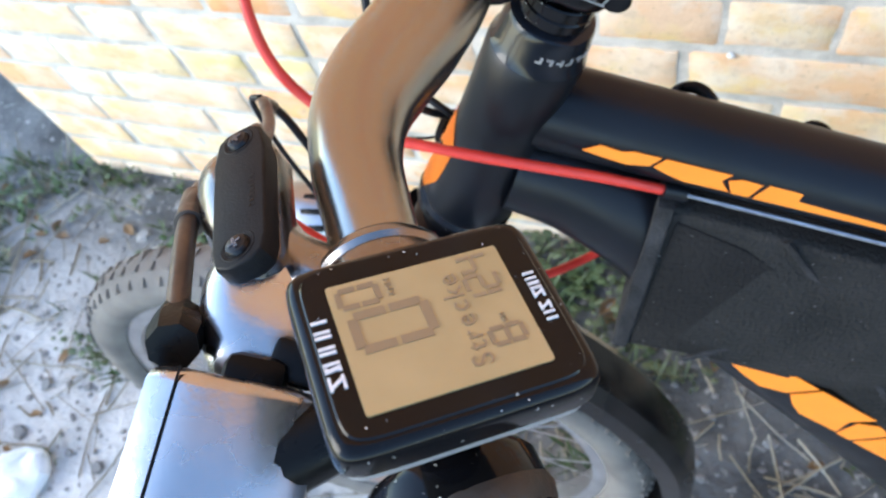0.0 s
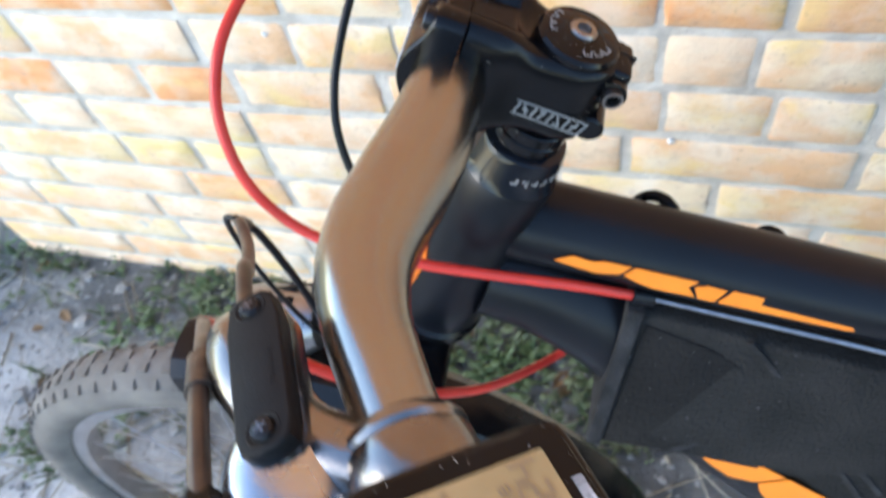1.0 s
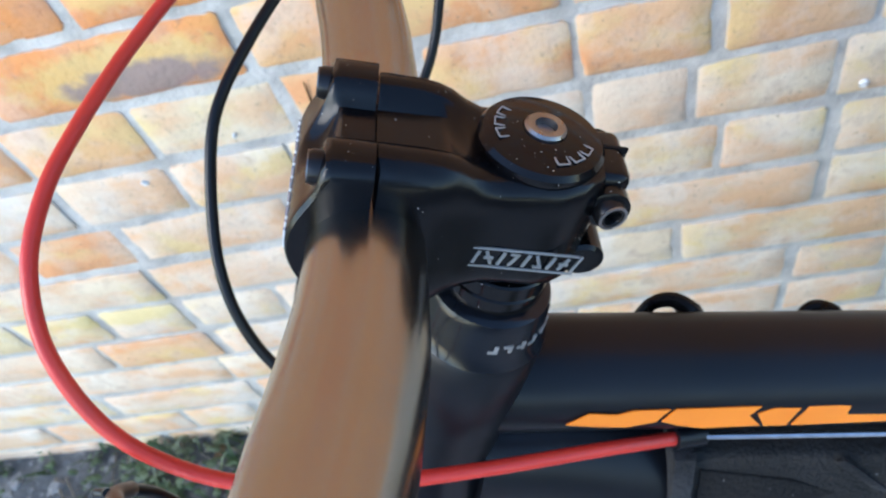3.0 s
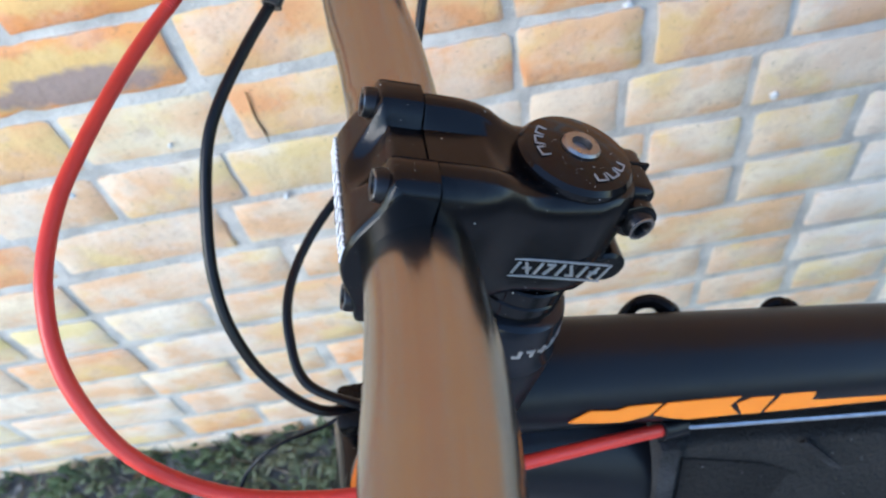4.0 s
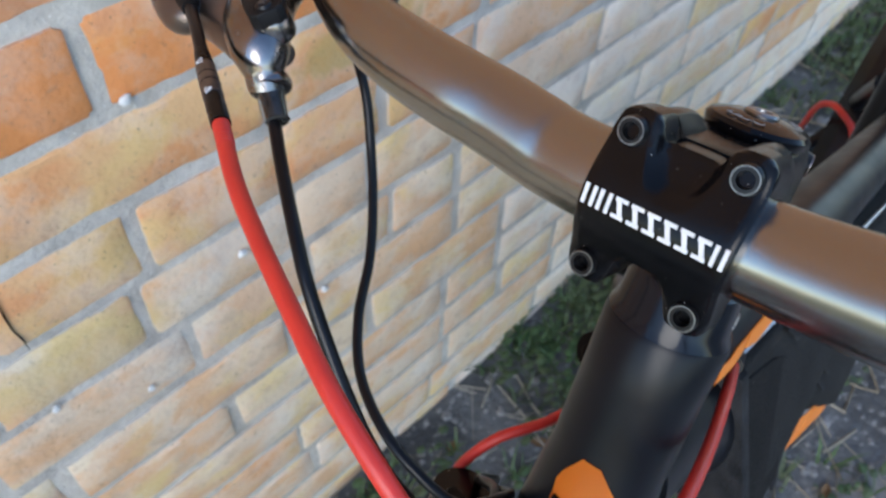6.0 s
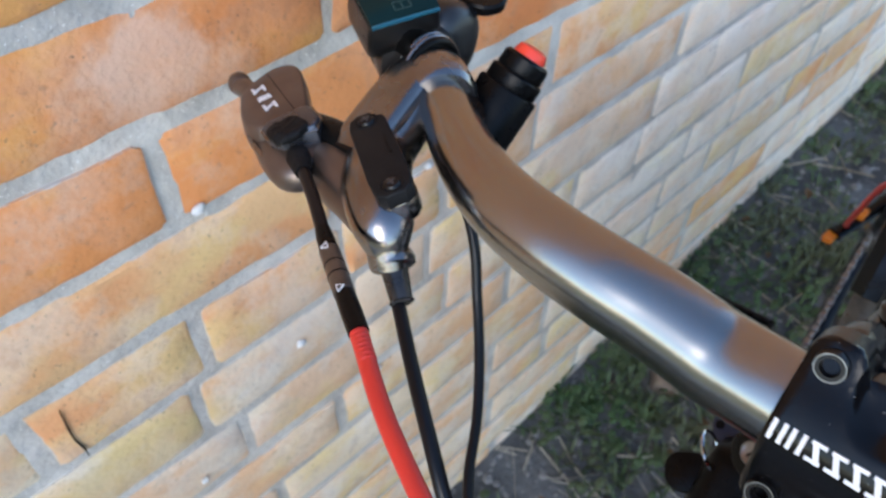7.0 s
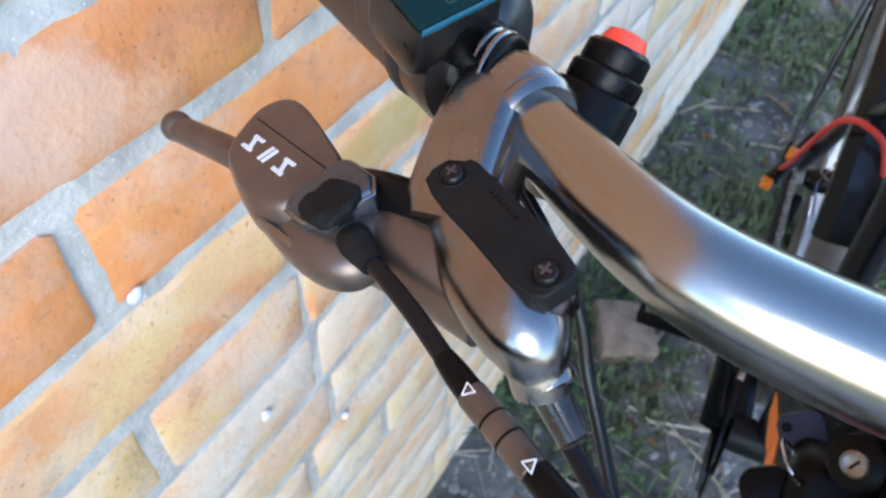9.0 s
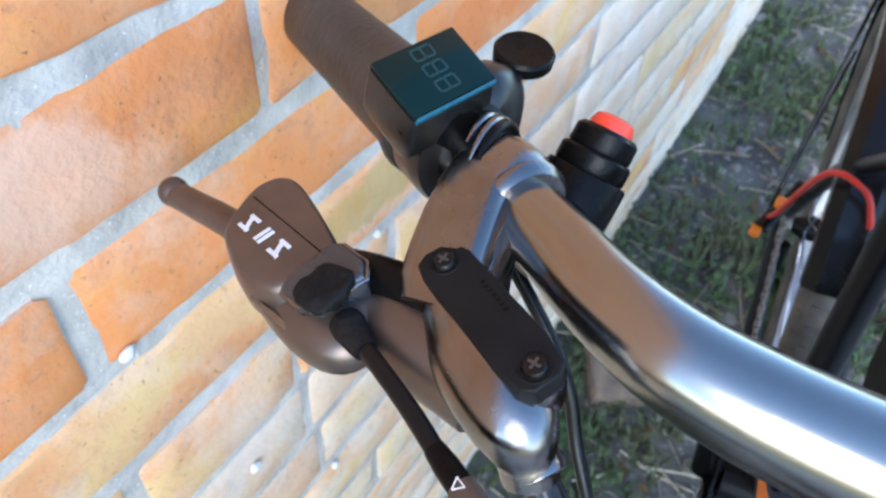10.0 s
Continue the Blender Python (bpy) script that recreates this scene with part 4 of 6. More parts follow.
# rear wheel and stays
HUB_R = Vector((0.78, 0.035, 0.41))
w_sav = (W_AX, W_U, W_F)
W_AX = Vector((-0.075, 0.988, -0.12)).normalized()
W_U = (Vector((0, 0, 1)) - W_AX * W_AX.z).normalized()
W_F = W_U.cross(W_AX).normalized()
W_F = W_F if W_F.x < 0 else -W_F
build_wheel(HUB_R, "rear_wheel")
for s in (-1, 1):
    part("chain_stay", sweep([BB + 0.03 * s * W_AX, BB.lerp(HUB_R, 0.5) + 0.055 * s * W_AX, HUB_R + 0.065 * s * W_AX], [0.013, 0.012, 0.009], 16), M_FRAME, bike)
    part("seat_stay", sweep([SEAT - 0.04 * W_U + 0.015 * s * W_AX, SEAT.lerp(HUB_R, 0.4) + 0.045 * s * W_AX, HUB_R + 0.065 * s * W_AX], [0.010, 0.009, 0.008], 16), M_FRAME, bike)
part("bottom_bracket", sweep([BB - 0.04 * W_AX, BB + 0.04 * W_AX], 0.024, 24), M_FRAME, bike)
ring_c = BB + 0.05 * W_AX
part("chainring", torus_section(ring_c, [(0.088, -0.0015), (0.092, -0.0015), (0.092, 0.0015), (0.088, 0.0015)], 48), M_STEM, bike)
for k in range(5):
    part("ring_arm", sweep([ring_c, rim_pt(ring_c, k * 72 + 20, 0.089)], [0.012, 0.006], 10, 0.5), M_STEM, bike)
for s, ang in ((1, 100), (-1, 280)):
    o = BB + 0.062 * s * W_AX
    tip = rim_pt(o, ang, 0.172, 0.012 * s)
    part("crank_arm", sweep([o, o.lerp(tip, 0.5), tip], [0.016, 0.012, 0.014], 14, 0.7), M_STEM, bike, "black crank arm")
    pm = axes_matrix(tip + 0.055 * s * W_AX, W_F, W_AX, W_U)
    pedal = part("pedal", sweep([pm @ Vector((0, -0.044, 0)), pm @ Vector((0, 0.044, 0))], 0.011, 16), M_BLACK, bike, "flat black cage pedal")
    for k in (-1, 1):
        part("cage_plate", rbox(0.007, 0.088, 0.018, 0.002, pm @ pose(0.044 * k, 0, 0)), M_BLACK, pedal)
        part("cage_end", rbox(0.090, 0.006, 0.014, 0.002, pm @ pose(0, 0.041 * k, 0)), M_BLACK, pedal)
up0, up1 = rim_pt(ring_c, 95, 0.09), rim_pt(HUB_R + 0.062 * W_AX, 95, 0.045)
lo0, lo1 = rim_pt(ring_c, 265, 0.09), rim_pt(HUB_R + 0.062 * W_AX, 265, 0.10)
for a, b in ((up0, up1), (lo0, lo1)):
    bm = bmesh.new()
    n = int((b - a).length / 0.0127)
    d = (b - a).normalized()
    for k in range(n):
        rbox(0.0105, 0.0055 if k % 2 else 0.0075, 0.0075, 0.001, frame_at(a + d * 0.0127 * (k + 0.5), d.cross(W_AX), d), 1, bm)
    part("chain", bm, M_STEEL, bike, "steel bicycle chain", 0)
for k, r in enumerate((0.046, 0.038, 0.031, 0.025)):
    part("sprocket", torus_section(HUB_R + (0.062 - 0.0045 * k) * W_AX, [(r - 0.008, -0.001), (r, -0.001), (r, 0.001), (r - 0.008, 0.001)], 40), M_STEEL, bike)
part("derailleur_cage", sweep([HUB_R + 0.052 * W_AX - 0.04 * W_U, HUB_R + 0.052 * W_AX - 0.11 * W_U - 0.02 * W_F], [0.014, 0.012], 14, 0.5), M_BLACK, bike, "black rear derailleur")
part("red_cable_loop", sweep(spline([(0.70, 0.124, 0.455), (0.60, 0.112, 0.545), (0.535, 0.094, 0.655), (0.515, 0.078, 0.685), (0.500, 0.058, 0.690), (0.497, 0.043, 0.680), (0.49, 0.030, 0.655)], 6), 0.0034, 10), M_RED, bike, "red gear cable loop")
part("derailleur_arm", sweep([(0.62, 0.121, 0.500), (0.655, 0.108, 0.515), (0.69, 0.096, 0.535)], [0.011, 0.009, 0.010], 12, 0.6), M_STEM, bike, "black rear derailleur arm")
for o in ((0.615, 0.124, 0.497), (0.652, 0.111, 0.524)):
    part("arm_cap", rbox(0.020, 0.014, 0.010, 0.003, Matrix.Translation(o)), M_ORANGE, bike, "orange plastic cap")
# rear mudguard with its two stays
fr = WHEEL_R + 0.024
rprof = [(fr - 0.026, -0.030), (fr - 0.010, -0.028), (fr, -0.014), (fr, 0.014), (fr - 0.010, 0.028), (fr - 0.026, 0.030), (fr - 0.0255, 0.028), (fr - 0.011, 0.026), (fr - 0.002, 0.013), (fr - 0.002, -0.013), (fr - 0.011, -0.026), (fr - 0.0255, -0.028)]
part("rear_mudguard", torus_section(HUB_R, rprof, 48, 28, 190, False), M_FENDER, bike, "dusty black rear mudguard")
for s in (-1, 1):
    for a in (120, 158):
        part("mudguard_stay", sweep([HUB_R + 0.085 * s * W_AX, rim_pt(HUB_R, a, fr - 0.02, 0.034 * s)], 0.0028, 8), M_STEM, bike)
part("seat_post", sweep([SEAT - 0.03 * W_U, SEAT + 0.06 * (SEAT - BB).normalized()], 0.0145, 20), M_STEM, bike)
W_AX, W_U, W_F = w_sav


# ---- controls on the bar, the same on both sides ----
def build_brake(side):
    L = lambda a, f, u: at_bar(a, f, u, side)
    ring_c, ring_ax = bar_at(0.196, side)
    out = ring_ax
    brake = part("brake_lever", lathe([(0.0113, -0.0088), (0.0148, -0.0085), (0.0163, -0.0060), (0.0167, 0.0), (0.0165, 0.0050), (0.0152, 0.0085), (0.0113, 0.0085)], frame_at(ring_c, out, S_UP), 36), M_LEVER, bike,
                 "polished smoked-alloy hydraulic brake lever")
    part("clamp_lip", lathe([(0.0115, -0.0130), (0.0140, -0.0128), (0.0158, -0.0108), (0.0162, -0.0090), (0.0150, -0.0070), (0.0115, -0.0070)], frame_at(ring_c, out, S_UP), 36), M_LEVER, brake)
    # second clamp band beyond a slot
    if side == -1:
        part("clamp_band", lathe([(0.0113, 0.0100), (0.0150, 0.0105), (0.0162, 0.0130), (0.0155, 0.0175), (0.0113, 0.0180)], frame_at(ring_c, out, S_UP), 36), M_LEVER, brake)
    # flat arm running off the clamp under the lid
    if side == 1:
        end = L(0.1950, 0.0165, 0.0135)
        way = (end - ring_c).normalized()
        thick = out.cross(way).normalized()
        thick = thick if thick.dot(S_UP) > 0 else -thick
        wide = way.cross(thick).normalized()
        wide = wide if wide.dot(out) > 0 else -wide
        rings = []
        for k, w, h, o in ((-0.10, 0.0085, 0.0120, 0.003), (0.02, 0.0112, 0.0155, 0.003), (0.25, 0.0122, 0.0150, 0.0030), (0.50, 0.0126, 0.0132, 0.0025), (0.78, 0.0126, 0.0116, 0.001), (1.05, 0.0124, 0.0104, -0.001), (1.20, 0.0100, 0.0080, -0.002)):
            c = ring_c.lerp(end, k) + o * wide + 0.0008 * thick
            rings.append([c + w * math.copysign(abs(math.cos(a)) ** 0.55, math.cos(a)) * wide + h * math.copysign(abs(math.sin(a)) ** 0.55, math.sin(a)) * thick for a in np.linspace(0, 2 * math.pi, 40, endpoint=False)])
        part("clamp_arm", loft(rings), M_LEVER, brake, "smoked alloy clamp arm", 50)
        fan = lambda a, r, o: ring_c + o * out + r * (math.cos(radians(a)) * N_FWD + math.sin(radians(a)) * S_UP)
        part("clamp_slot", sweep([fan(a, 0.0172, 0.0062) for a in range(30, 150, 6)], [0.0004, 0.0016, 0.0022, 0.0024, 0.0022, 0.0016], 12), M_BLACK, brake)
        part("slot_lip", sweep([fan(a, 0.0180, 0.0088) for a in range(26, 156, 6)], [0.0005, 0.0013, 0.0016, 0.0016, 0.0014, 0.0006], 10), M_LEVER, brake, "bright worn slot lip")
        part("clamp_rim", sweep([fan(a, 0.0170, 0.0135) for a in range(40, 160, 6)], [0.0006, 0.0014, 0.0016, 0.0014, 0.0006], 10), M_LEVER, brake)
    # cylinder from the clamp past the reservoir down to the hose
    a0 = ring_c + 0.006 * N_FWD
    du = 0.0 if side == 1 else 0.008
    arm = spline([a0 - 0.002 * S_UP, L(0.192, 0.008, 0.016 + du), L(0.186, 0.018, 0.010 + du), L(0.177, 0.027, 0.006 + du), L(0.168, 0.033, 0.003 + du), L(0.1605, 0.0365, -0.002 + du / 2), L(0.1565, 0.037, -0.008), L(0.1545, 0.0362, -0.0132)], 6)
    part("master_cylinder", sweep(arm, [r * (1.0 if side == 1 else 0.84) for r in (0.0110, 0.0122, 0.0134, 0.0132, 0.0126, 0.0110, 0.0076, 0.0074)], 32), M_LEVER, brake, "polished cylinder body")
    if side == 1:
        part("lever_housing", sweep(spline([L(0.172, 0.030, -0.004), L(0.190, 0.025, 0.000), L(0.206, 0.021, 0.000), L(0.224, 0.018, -0.003)], 6), [0.0095, 0.0125, 0.0128, 0.0105], 28), M_SHIFT, brake, "smoked lever housing")
    if side == -1:
        part("housing_foot", blob(0.0215, 0.0170, 0.0125, axes_matrix(L(0.2040, 0.0090, 0.0225), B_RIGHT, N_FWD, S_UP) @ pose(0, 0, 0, 0, 0, 18), 2.3), M_ALLOY_SKYLIT, brake, "polished housing foot")
    pa, pb = L(0.1942, 0.0211, 0.0258), L(0.1591, 0.0398, 0.0174)
    pa, pb = (pa, pb) if side == 1 else (L(0.1968, 0.0205, 0.0385), L(0.1620, 0.0352, 0.0260))
    ax = (pb - pa).normalized()
    nrm = dir_bar(0.25, 0.48, 0.84, side)
    nrm = (nrm - ax * nrm.dot(ax)).normalized()
    lm = axes_matrix(pa.lerp(pb, 0.5) - 0.0022 * nrm, ax, nrm.cross(ax), nrm)
    h = (pb - pa).length / 2
    part("reservoir", prism(capsule(-h + 0.002, 0, h - 0.002, 0, 0.0076), -0.013, -0.0035, lm, 0.001), M_LEVER, brake, "polished reservoir body")
    part("reservoir_lid", prism([(-h - 0.0058, -0.0030), (-h - 0.0040, -0.0062), (-h + 0.001, -0.0074), (h - 0.006, -0.0077), (h + 0.0028, -0.0064), (h + 0.0052, -0.0036), (h + 0.0052, 0.0036), (h + 0.0028, 0.0064), (h - 0.006, 0.0077), (-h + 0.001, 0.0074), (-h - 0.0040, 0.0062), (-h - 0.0058, 0.0030)], -0.0048, 0.0018, lm, 0.0008, 3), M_LID, brake, "matt black lid held by two screws")
    for sx in (-h, h):
        sm = lm @ pose(sx, 0, 0.0018)
        part("screw", lathe([(0.0033, -0.001), (0.0033, 0.0002), (0.0027, 0.0011), (0.0012, 0.0014), (0, 0.0014)], sm, 20), M_DARKBOLT, brake, "black cross-head screw")
        part("screw_recess", lathe([(0.0034, 0.0), (0.0044, 0.0002), (0.0046, 0.0), (0.0034, -0.0006)], sm, 24, ring=True), M_RUBBER, brake)
        bm = bmesh.new()
        for r in (20, 110):
            rbox(0.0034, 0.0008, 0.0003, 0, sm @ pose(0, 0, 0.0015, 0, 0, r), bm=bm)
        part("screw_cross", bm, M_DARKALLOY, brake, "", 0)
    bm = bmesh.new()
    for k in range(7):
        rbox(0.0009, 0.0013, 0.0002, 0, lm @ pose(-0.008 + k * 0.0018, 0.004 * (1 if side > 0 else -1), 0.0018), bm=bm)
    part("embossed_mark", bm, M_BLACK, brake, "", 0)
    # nose cap, banjo and hose
    nose = L(0.1535, 0.0358, -0.0122)
    nd = (L(0.143, 0.040, -0.0235) - L(0.156, 0.036, -0.012)).normalized()
    part("nose_cap", sweep([nose - 0.0050 * nd, nose - 0.0025 * nd, nose - 0.0008 * nd, nose + 0.0012 * nd, nose + 0.0020 * nd], [0.0068, 0.0080, 0.0085, 0.0081, 0.0066], 28), M_LEVER, brake)
    part("hose_nut", sweep([nose + 0.001 * nd, nose + 0.004 * nd, nose + 0.011 * nd, nose + 0.0145 * nd, nose + 0.0150 * nd], [0.0054, 0.0049, 0.0044, 0.0042, 0.0036], 20), M_HOSENUT, brake, "smoky rubber hose boot")
    part("nut_lip", lathe([(0.0040, -0.0007), (0.0048, 0.0), (0.0040, 0.0007)], frame_at(nose + 0.0145 * nd, nd), 20), M_HOSENUT, brake)
    # lever blade running out along the grip, ball end
    blade = spline([L(0.172, 0.016, -0.006), L(0.200, 0.010, -0.010), L(0.230, 0.004, -0.008), L(0.268, -0.006, -0.006), L(0.30, -0.0165, -0.007), L(0.342, -0.032, -0.012)], 6)
    part("lever_blade", sweep(blade, [0.006, 0.0075, 0.0072, 0.0066, 0.0062, 0.0060], 18, 0.85), M_SHIFT, brake, "dark alloy lever blade with a ball end")
    part("ball_end", blob(0.0066, 0.0066, 0.0066, Matrix.Translation(L(0.348, -0.0345, -0.0123)), 2.0, 20, 12), M_SHIFT, brake)
    return brake


def build_shifter(side):
    L = lambda a, f, u: at_bar(a, f, u, side)
    out = dir_bar(0.80, -0.33, 0.42, side)
    pn = dir_bar(0.10, 0.50, 0.86)
    px = (out - pn * out.dot(pn)).normalized()
    pm = axes_matrix(Vector((-0.082, 0.253, 0.989)), px, pn.cross(px), pn)
    rim = [(-0.0040, 0.0086), (0.0030, 0.0080), (0.0092, 0.0045), (0.0172, -0.0045), (0.0196, -0.0100), (0.0185, -0.0160), (0.0130, -0.0194), (0.0040, -0.0203), (-0.0110, -0.0202), (-0.0225, -0.0196), (-0.0262, -0.0170),
           (-0.0290, -0.0030), (-0.0270, 0.0030), (-0.0190, 0.0076), (-0.0110, 0.0088)]
    rim = [(q.x, q.y) for q in spline([(x, y, 0) for x, y in rim[-1:] + rim + rim[:2]], 3)[3:3 + 3 * len(rim)]]
    mx, my = -0.004, -0.006
    shell = [[pm @ Vector((mx + (x - mx) * k, my + (y - my) * k + d, z)) for x, y in rim] for z, k, d in ((0.0002, 0.55, 0), (0.0, 0.90, 0), (-0.0008, 0.965, 0), (-0.0024, 1.0, 0), (-0.0080, 1.04, 0.0004), (-0.0140, 1.0, 0.001), (-0.0190, 0.80, 0.001))]
    pod = part("shifter", loft(shell), M_SHIFT, bike, "smoked bronze gear shifter pod", 50)
    sa, sb = Vector((0.0129, -0.0054, 0)), Vector((-0.0235, -0.0143, 0))
    part("pod_seam", rbox((sb - sa).length, 0.0004, 0.0006, 0, pm @ pose(*(sa.lerp(sb, 0.5)), 0, 0, math.degrees(math.atan2((sb - sa).y, (sb - sa).x)))), M_BLACK, pod)
    part("pod_underside", blob(0.0330, 0.0150, 0.0110, pm @ pose(-0.0200, -0.0070, -0.0150, 0, 0, 8), 2.5), M_SHIFT, pod, "rounded lower shell")
    part("chrome_lip", sweep(spline([pm @ Vector(q) for q in ((-0.0200, 0.0080, -0.0070), (-0.0290, 0.0050, -0.0080), (-0.0380, 0.0010, -0.0110), (-0.0440, -0.0030, -0.0150))], 5), [0.0008, 0.0014, 0.0014, 0.0008], 8), M_LEVER, pod)
    for k, form in enumerate("zaz"):
        part("logo_stroke", glyph(form, (0.0050, 0.0034, 0.0050)[k], 0.0058, 0.0013, pm @ pose(0.0020 - k * 0.0082, -0.0006 - k * 0.0020, 0.0002, 0, 0, 194)), M_WHITE, pod, "white printed mark", 0)
    # cable entry block and rubber boot
    block = [(-0.0262, -0.0015), (-0.0215, -0.0175), (-0.0230, -0.0215), (-0.0345, -0.0246), (-0.0405, -0.0215), (-0.0415, -0.0060), (-0.0370, -0.0010), (-0.0300, 0.0012)]
    part("block_edge", prism(block, -0.0020, -0.0006, pm, 0.0004, 1), M_LEVER, pod)
    part("cable_block", prism([(-0.0325 + (x + 0.0325) * 0.92, -0.0115 + (y + 0.0115) * 0.92) for x, y in block], -0.0150, 0.0010, pm, 0.0016, 3), M_DARKALLOY, pod, "dark chamfered cable block")
    bm = blob(0.0068, 0.0076, 0.0024, pm @ pose(-0.0375, -0.0100, 0.0006, 0, 0, 20), 3.6, 40, 22)
    for v in bm.verts:
        v.co += 0.0009 * noise.noise_vector(v.co * 300) + 0.0004 * noise.noise_vector(v.co * 900)
    part("taped_patch", bm, M_RUBBER, pod, "crumpled black tape", 60)
    part("thumb_lever", sweep(spline([L(0.235, 0.0, -0.012), L(0.232, -0.012, -0.026), L(0.228, -0.028, -0.030)], 5), [0.006, 0.007, 0.008], 14, 0.5), M_BLACK, pod)
    part("pod_bracket", sweep(spline([pm @ Vector((-0.020, -0.016, -0.010)), pm @ Vector((-0.036, -0.027, -0.010)), L(0.187, 0.0195, 0.0105)], 5), [0.0065, 0.0070, 0.0090], 16), M_BLACK, pod, "black pod bracket")
    return pod


def build_left_pod():
    """The other hand's pod: a chamfered box with a polished top and a seam."""
    x = (at_bar(0.2546, 0.0206, 0.038, -1) - at_bar(0.2299, 0.0238, 0.0433, -1)).normalized()
    z = (S_UP - x * x.dot(S_UP)).normalized()
    y = z.cross(x)
    o = at_bar(0.2275, 0.0190, 0.0405, -1) + 0.030 * x
    y = y if y.dot(N_FWD) > 0 else -y
    m = axes_matrix(o, x, y, z) if axes_matrix(o, x, y, z).determinant() > 0 else axes_matrix(o, -x, y, z)
    side_ = 1 if m.col[0].xyz.dot(x) > 0 else -1
    prof = [(0.0075, -0.005), (0.0075, -0.024), (-0.026, -0.026), (-0.031, -0.014), (-0.030, -0.003), (-0.024, 0.0), (-0.006, 0.001), (0.0, 0.0)]
    pm = axes_matrix(m.translation, m.col[1].xyz, m.col[2].xyz, m.col[0].xyz)
    # paler than the right pod, with reflected sky in the base colour
    pod = part("shifter", prism([(px, pz) for px, pz in prof], -0.030, 0.030, pm, 0.0035, 3), M_ALLOY_SKYLIT, bike, "gear shifter pod with a seam, its alloy lightened for sky reflection", 50)
    part("pod_seam", rbox(0.060, 0.0005, 0.0006, 0, m @ pose(0, 0.0006, -0.0002)), M_BLACK, pod)
    part("cable_block", rbox(0.012, 0.014, 0.014, 0.003, m @ pose(-0.030 * side_, -0.014, -0.010)), M_BLACK, pod, "black cable block")
    part("release_tab", rbox(0.012, 0.010, 0.006, 0.002, frame_at(at_bar(0.217, -0.002, 0.034, -1), dir_bar(0.3, 0.2, 0.9, -1), N_FWD)), M_BLACK, pod, "black plastic tab")
    part("pod_bracket", sweep(spline([at_bar(0.238, -0.004, 0.028, -1), at_bar(0.226, -0.018, 0.036, -1), bar_at(0.214, -1)[0]], 5), [0.009, 0.008, 0.010], 16), M_BLACK, pod)
    return pod


M_SHIFT = mat("smoked_satin_shifter", (0.16, 0.125, 0.105), 0.36, 0.75, color2=(0.13, 0.10, 0.085), scale=50, rough_var=0.05)
M_THROTTLE = mat("dusty_black_throttle_plastic", (0.006, 0.0055, 0.0055), 0.34, color2=(0.012, 0.011, 0.010), scale=45, bump=0.06, bump_scale=900, rough_var=0.08, spec=0.65)
M_HOSENUT = mat("smoky_clear_rubber", (0.030, 0.028, 0.027), 0.22, color2=(0.014, 0.0135, 0.0135), scale=120, rough_var=0.08)
M_DARKALLOY = mat("dark_blued_alloy", (0.12, 0.13, 0.15), 0.3, 0.8, color2=(0.09, 0.095, 0.11), scale=60, rough_var=0.08)


def build_grip(side, start):
    p0, ax = bar_at(start, side)
    p1 = bar_at(0.40, side)[0]
    ln = (p1 - p0).length
    prof = [(0.0115, 0.0), (0.0190, 0.0), (0.0196, 0.002), (0.0190, 0.005), (0.0175, 0.007)]
    n = 24
    for i in range(n):
        h = 0.008 + (ln - 0.018) * i / n
        prof += [(0.0175 + (0.0001 if i % 2 else 0), h)]
    prof += [(0.0165, ln - 0.008), (0.0172, ln - 0.002), (0.0150, ln + 0.010), (0.006, ln + 0.013), (0, ln + 0.013)]
    return part("grip", lathe(prof, frame_at(p0, p1 - p0, S_UP), 28), M_GRIP, bike, "black ribbed rubber grip")


build_brake(1)
build_brake(-1)
build_shifter(1)
build_left_pod()
build_grip(1, 0.236)
build_grip(-1, 0.238)
gp, gd = bar_at(0.232, -1)
part("grip_collar", lathe([(0.0115, 0.0), (0.0165, 0.0005), (0.0185, 0.003), (0.0190, 0.010), (0.0185, 0.016), (0.0115, 0.017)], frame_at(gp, gd, S_UP), 32), M_GLOSS, bike, "glossy black grip collar")


# ---- cables ----
def cable(name, pts, r, material, label, parent=None, per=10, seg=12):
    return part(name, sweep(spline(pts, per), r, seg), material, parent or bike, label)


tri1, tri2 = Vector((-0.1180, 0.1571, 0.9926)), Vector((-0.1269, 0.1379, 0.9953))
boot = at_bar(0.2104, 0.0364, 0.005)
red0 = Vector((-0.1343, 0.1217, 0.9976))
cable("shift_hose", [boot, boot.lerp(tri1, 0.5) + 0.001 * S_UP, tri1.lerp(boot, 0.2)], 0.0025, M_HOSE, "black gear cable housing")
cable("boot_ridge", [boot + (boot - tri1) * 0.06, boot, boot.lerp(tri1, 0.16)], [0.0046, 0.0050, 0.0034], M_RUBBER, "ridged black rubber boot")
adj = part("barrel_adjuster", sweep([tri1.lerp(boot, 0.22), tri1.lerp(boot, 0.12), tri1, tri2, tri2.lerp(red0, 0.5), red0], [0.0027, 0.0032, 0.0033, 0.0034, 0.0035, 0.0034], 20), M_BLACK, bike, "black inline cable adjuster")
adir = (tri2 - tri1).normalized()
part("metal_band", lathe([(0.0032, 0.0), (0.0036, 0.0005), (0.0036, 0.0225), (0.0032, 0.023)], frame_at(tri1 - 0.001 * adir, adir, S_UP), 28), M_SLEEVE, adj, "worn bronze band with arrow marks")
for k in (0.35, 0.62):
    part("band_groove", lathe([(0.0032, -0.0004), (0.00372, -0.0003), (0.00372, 0.0003), (0.0032, 0.0004)], frame_at(tri1.lerp(tri2, k), adir, S_UP), 28), M_BLACK, adj)
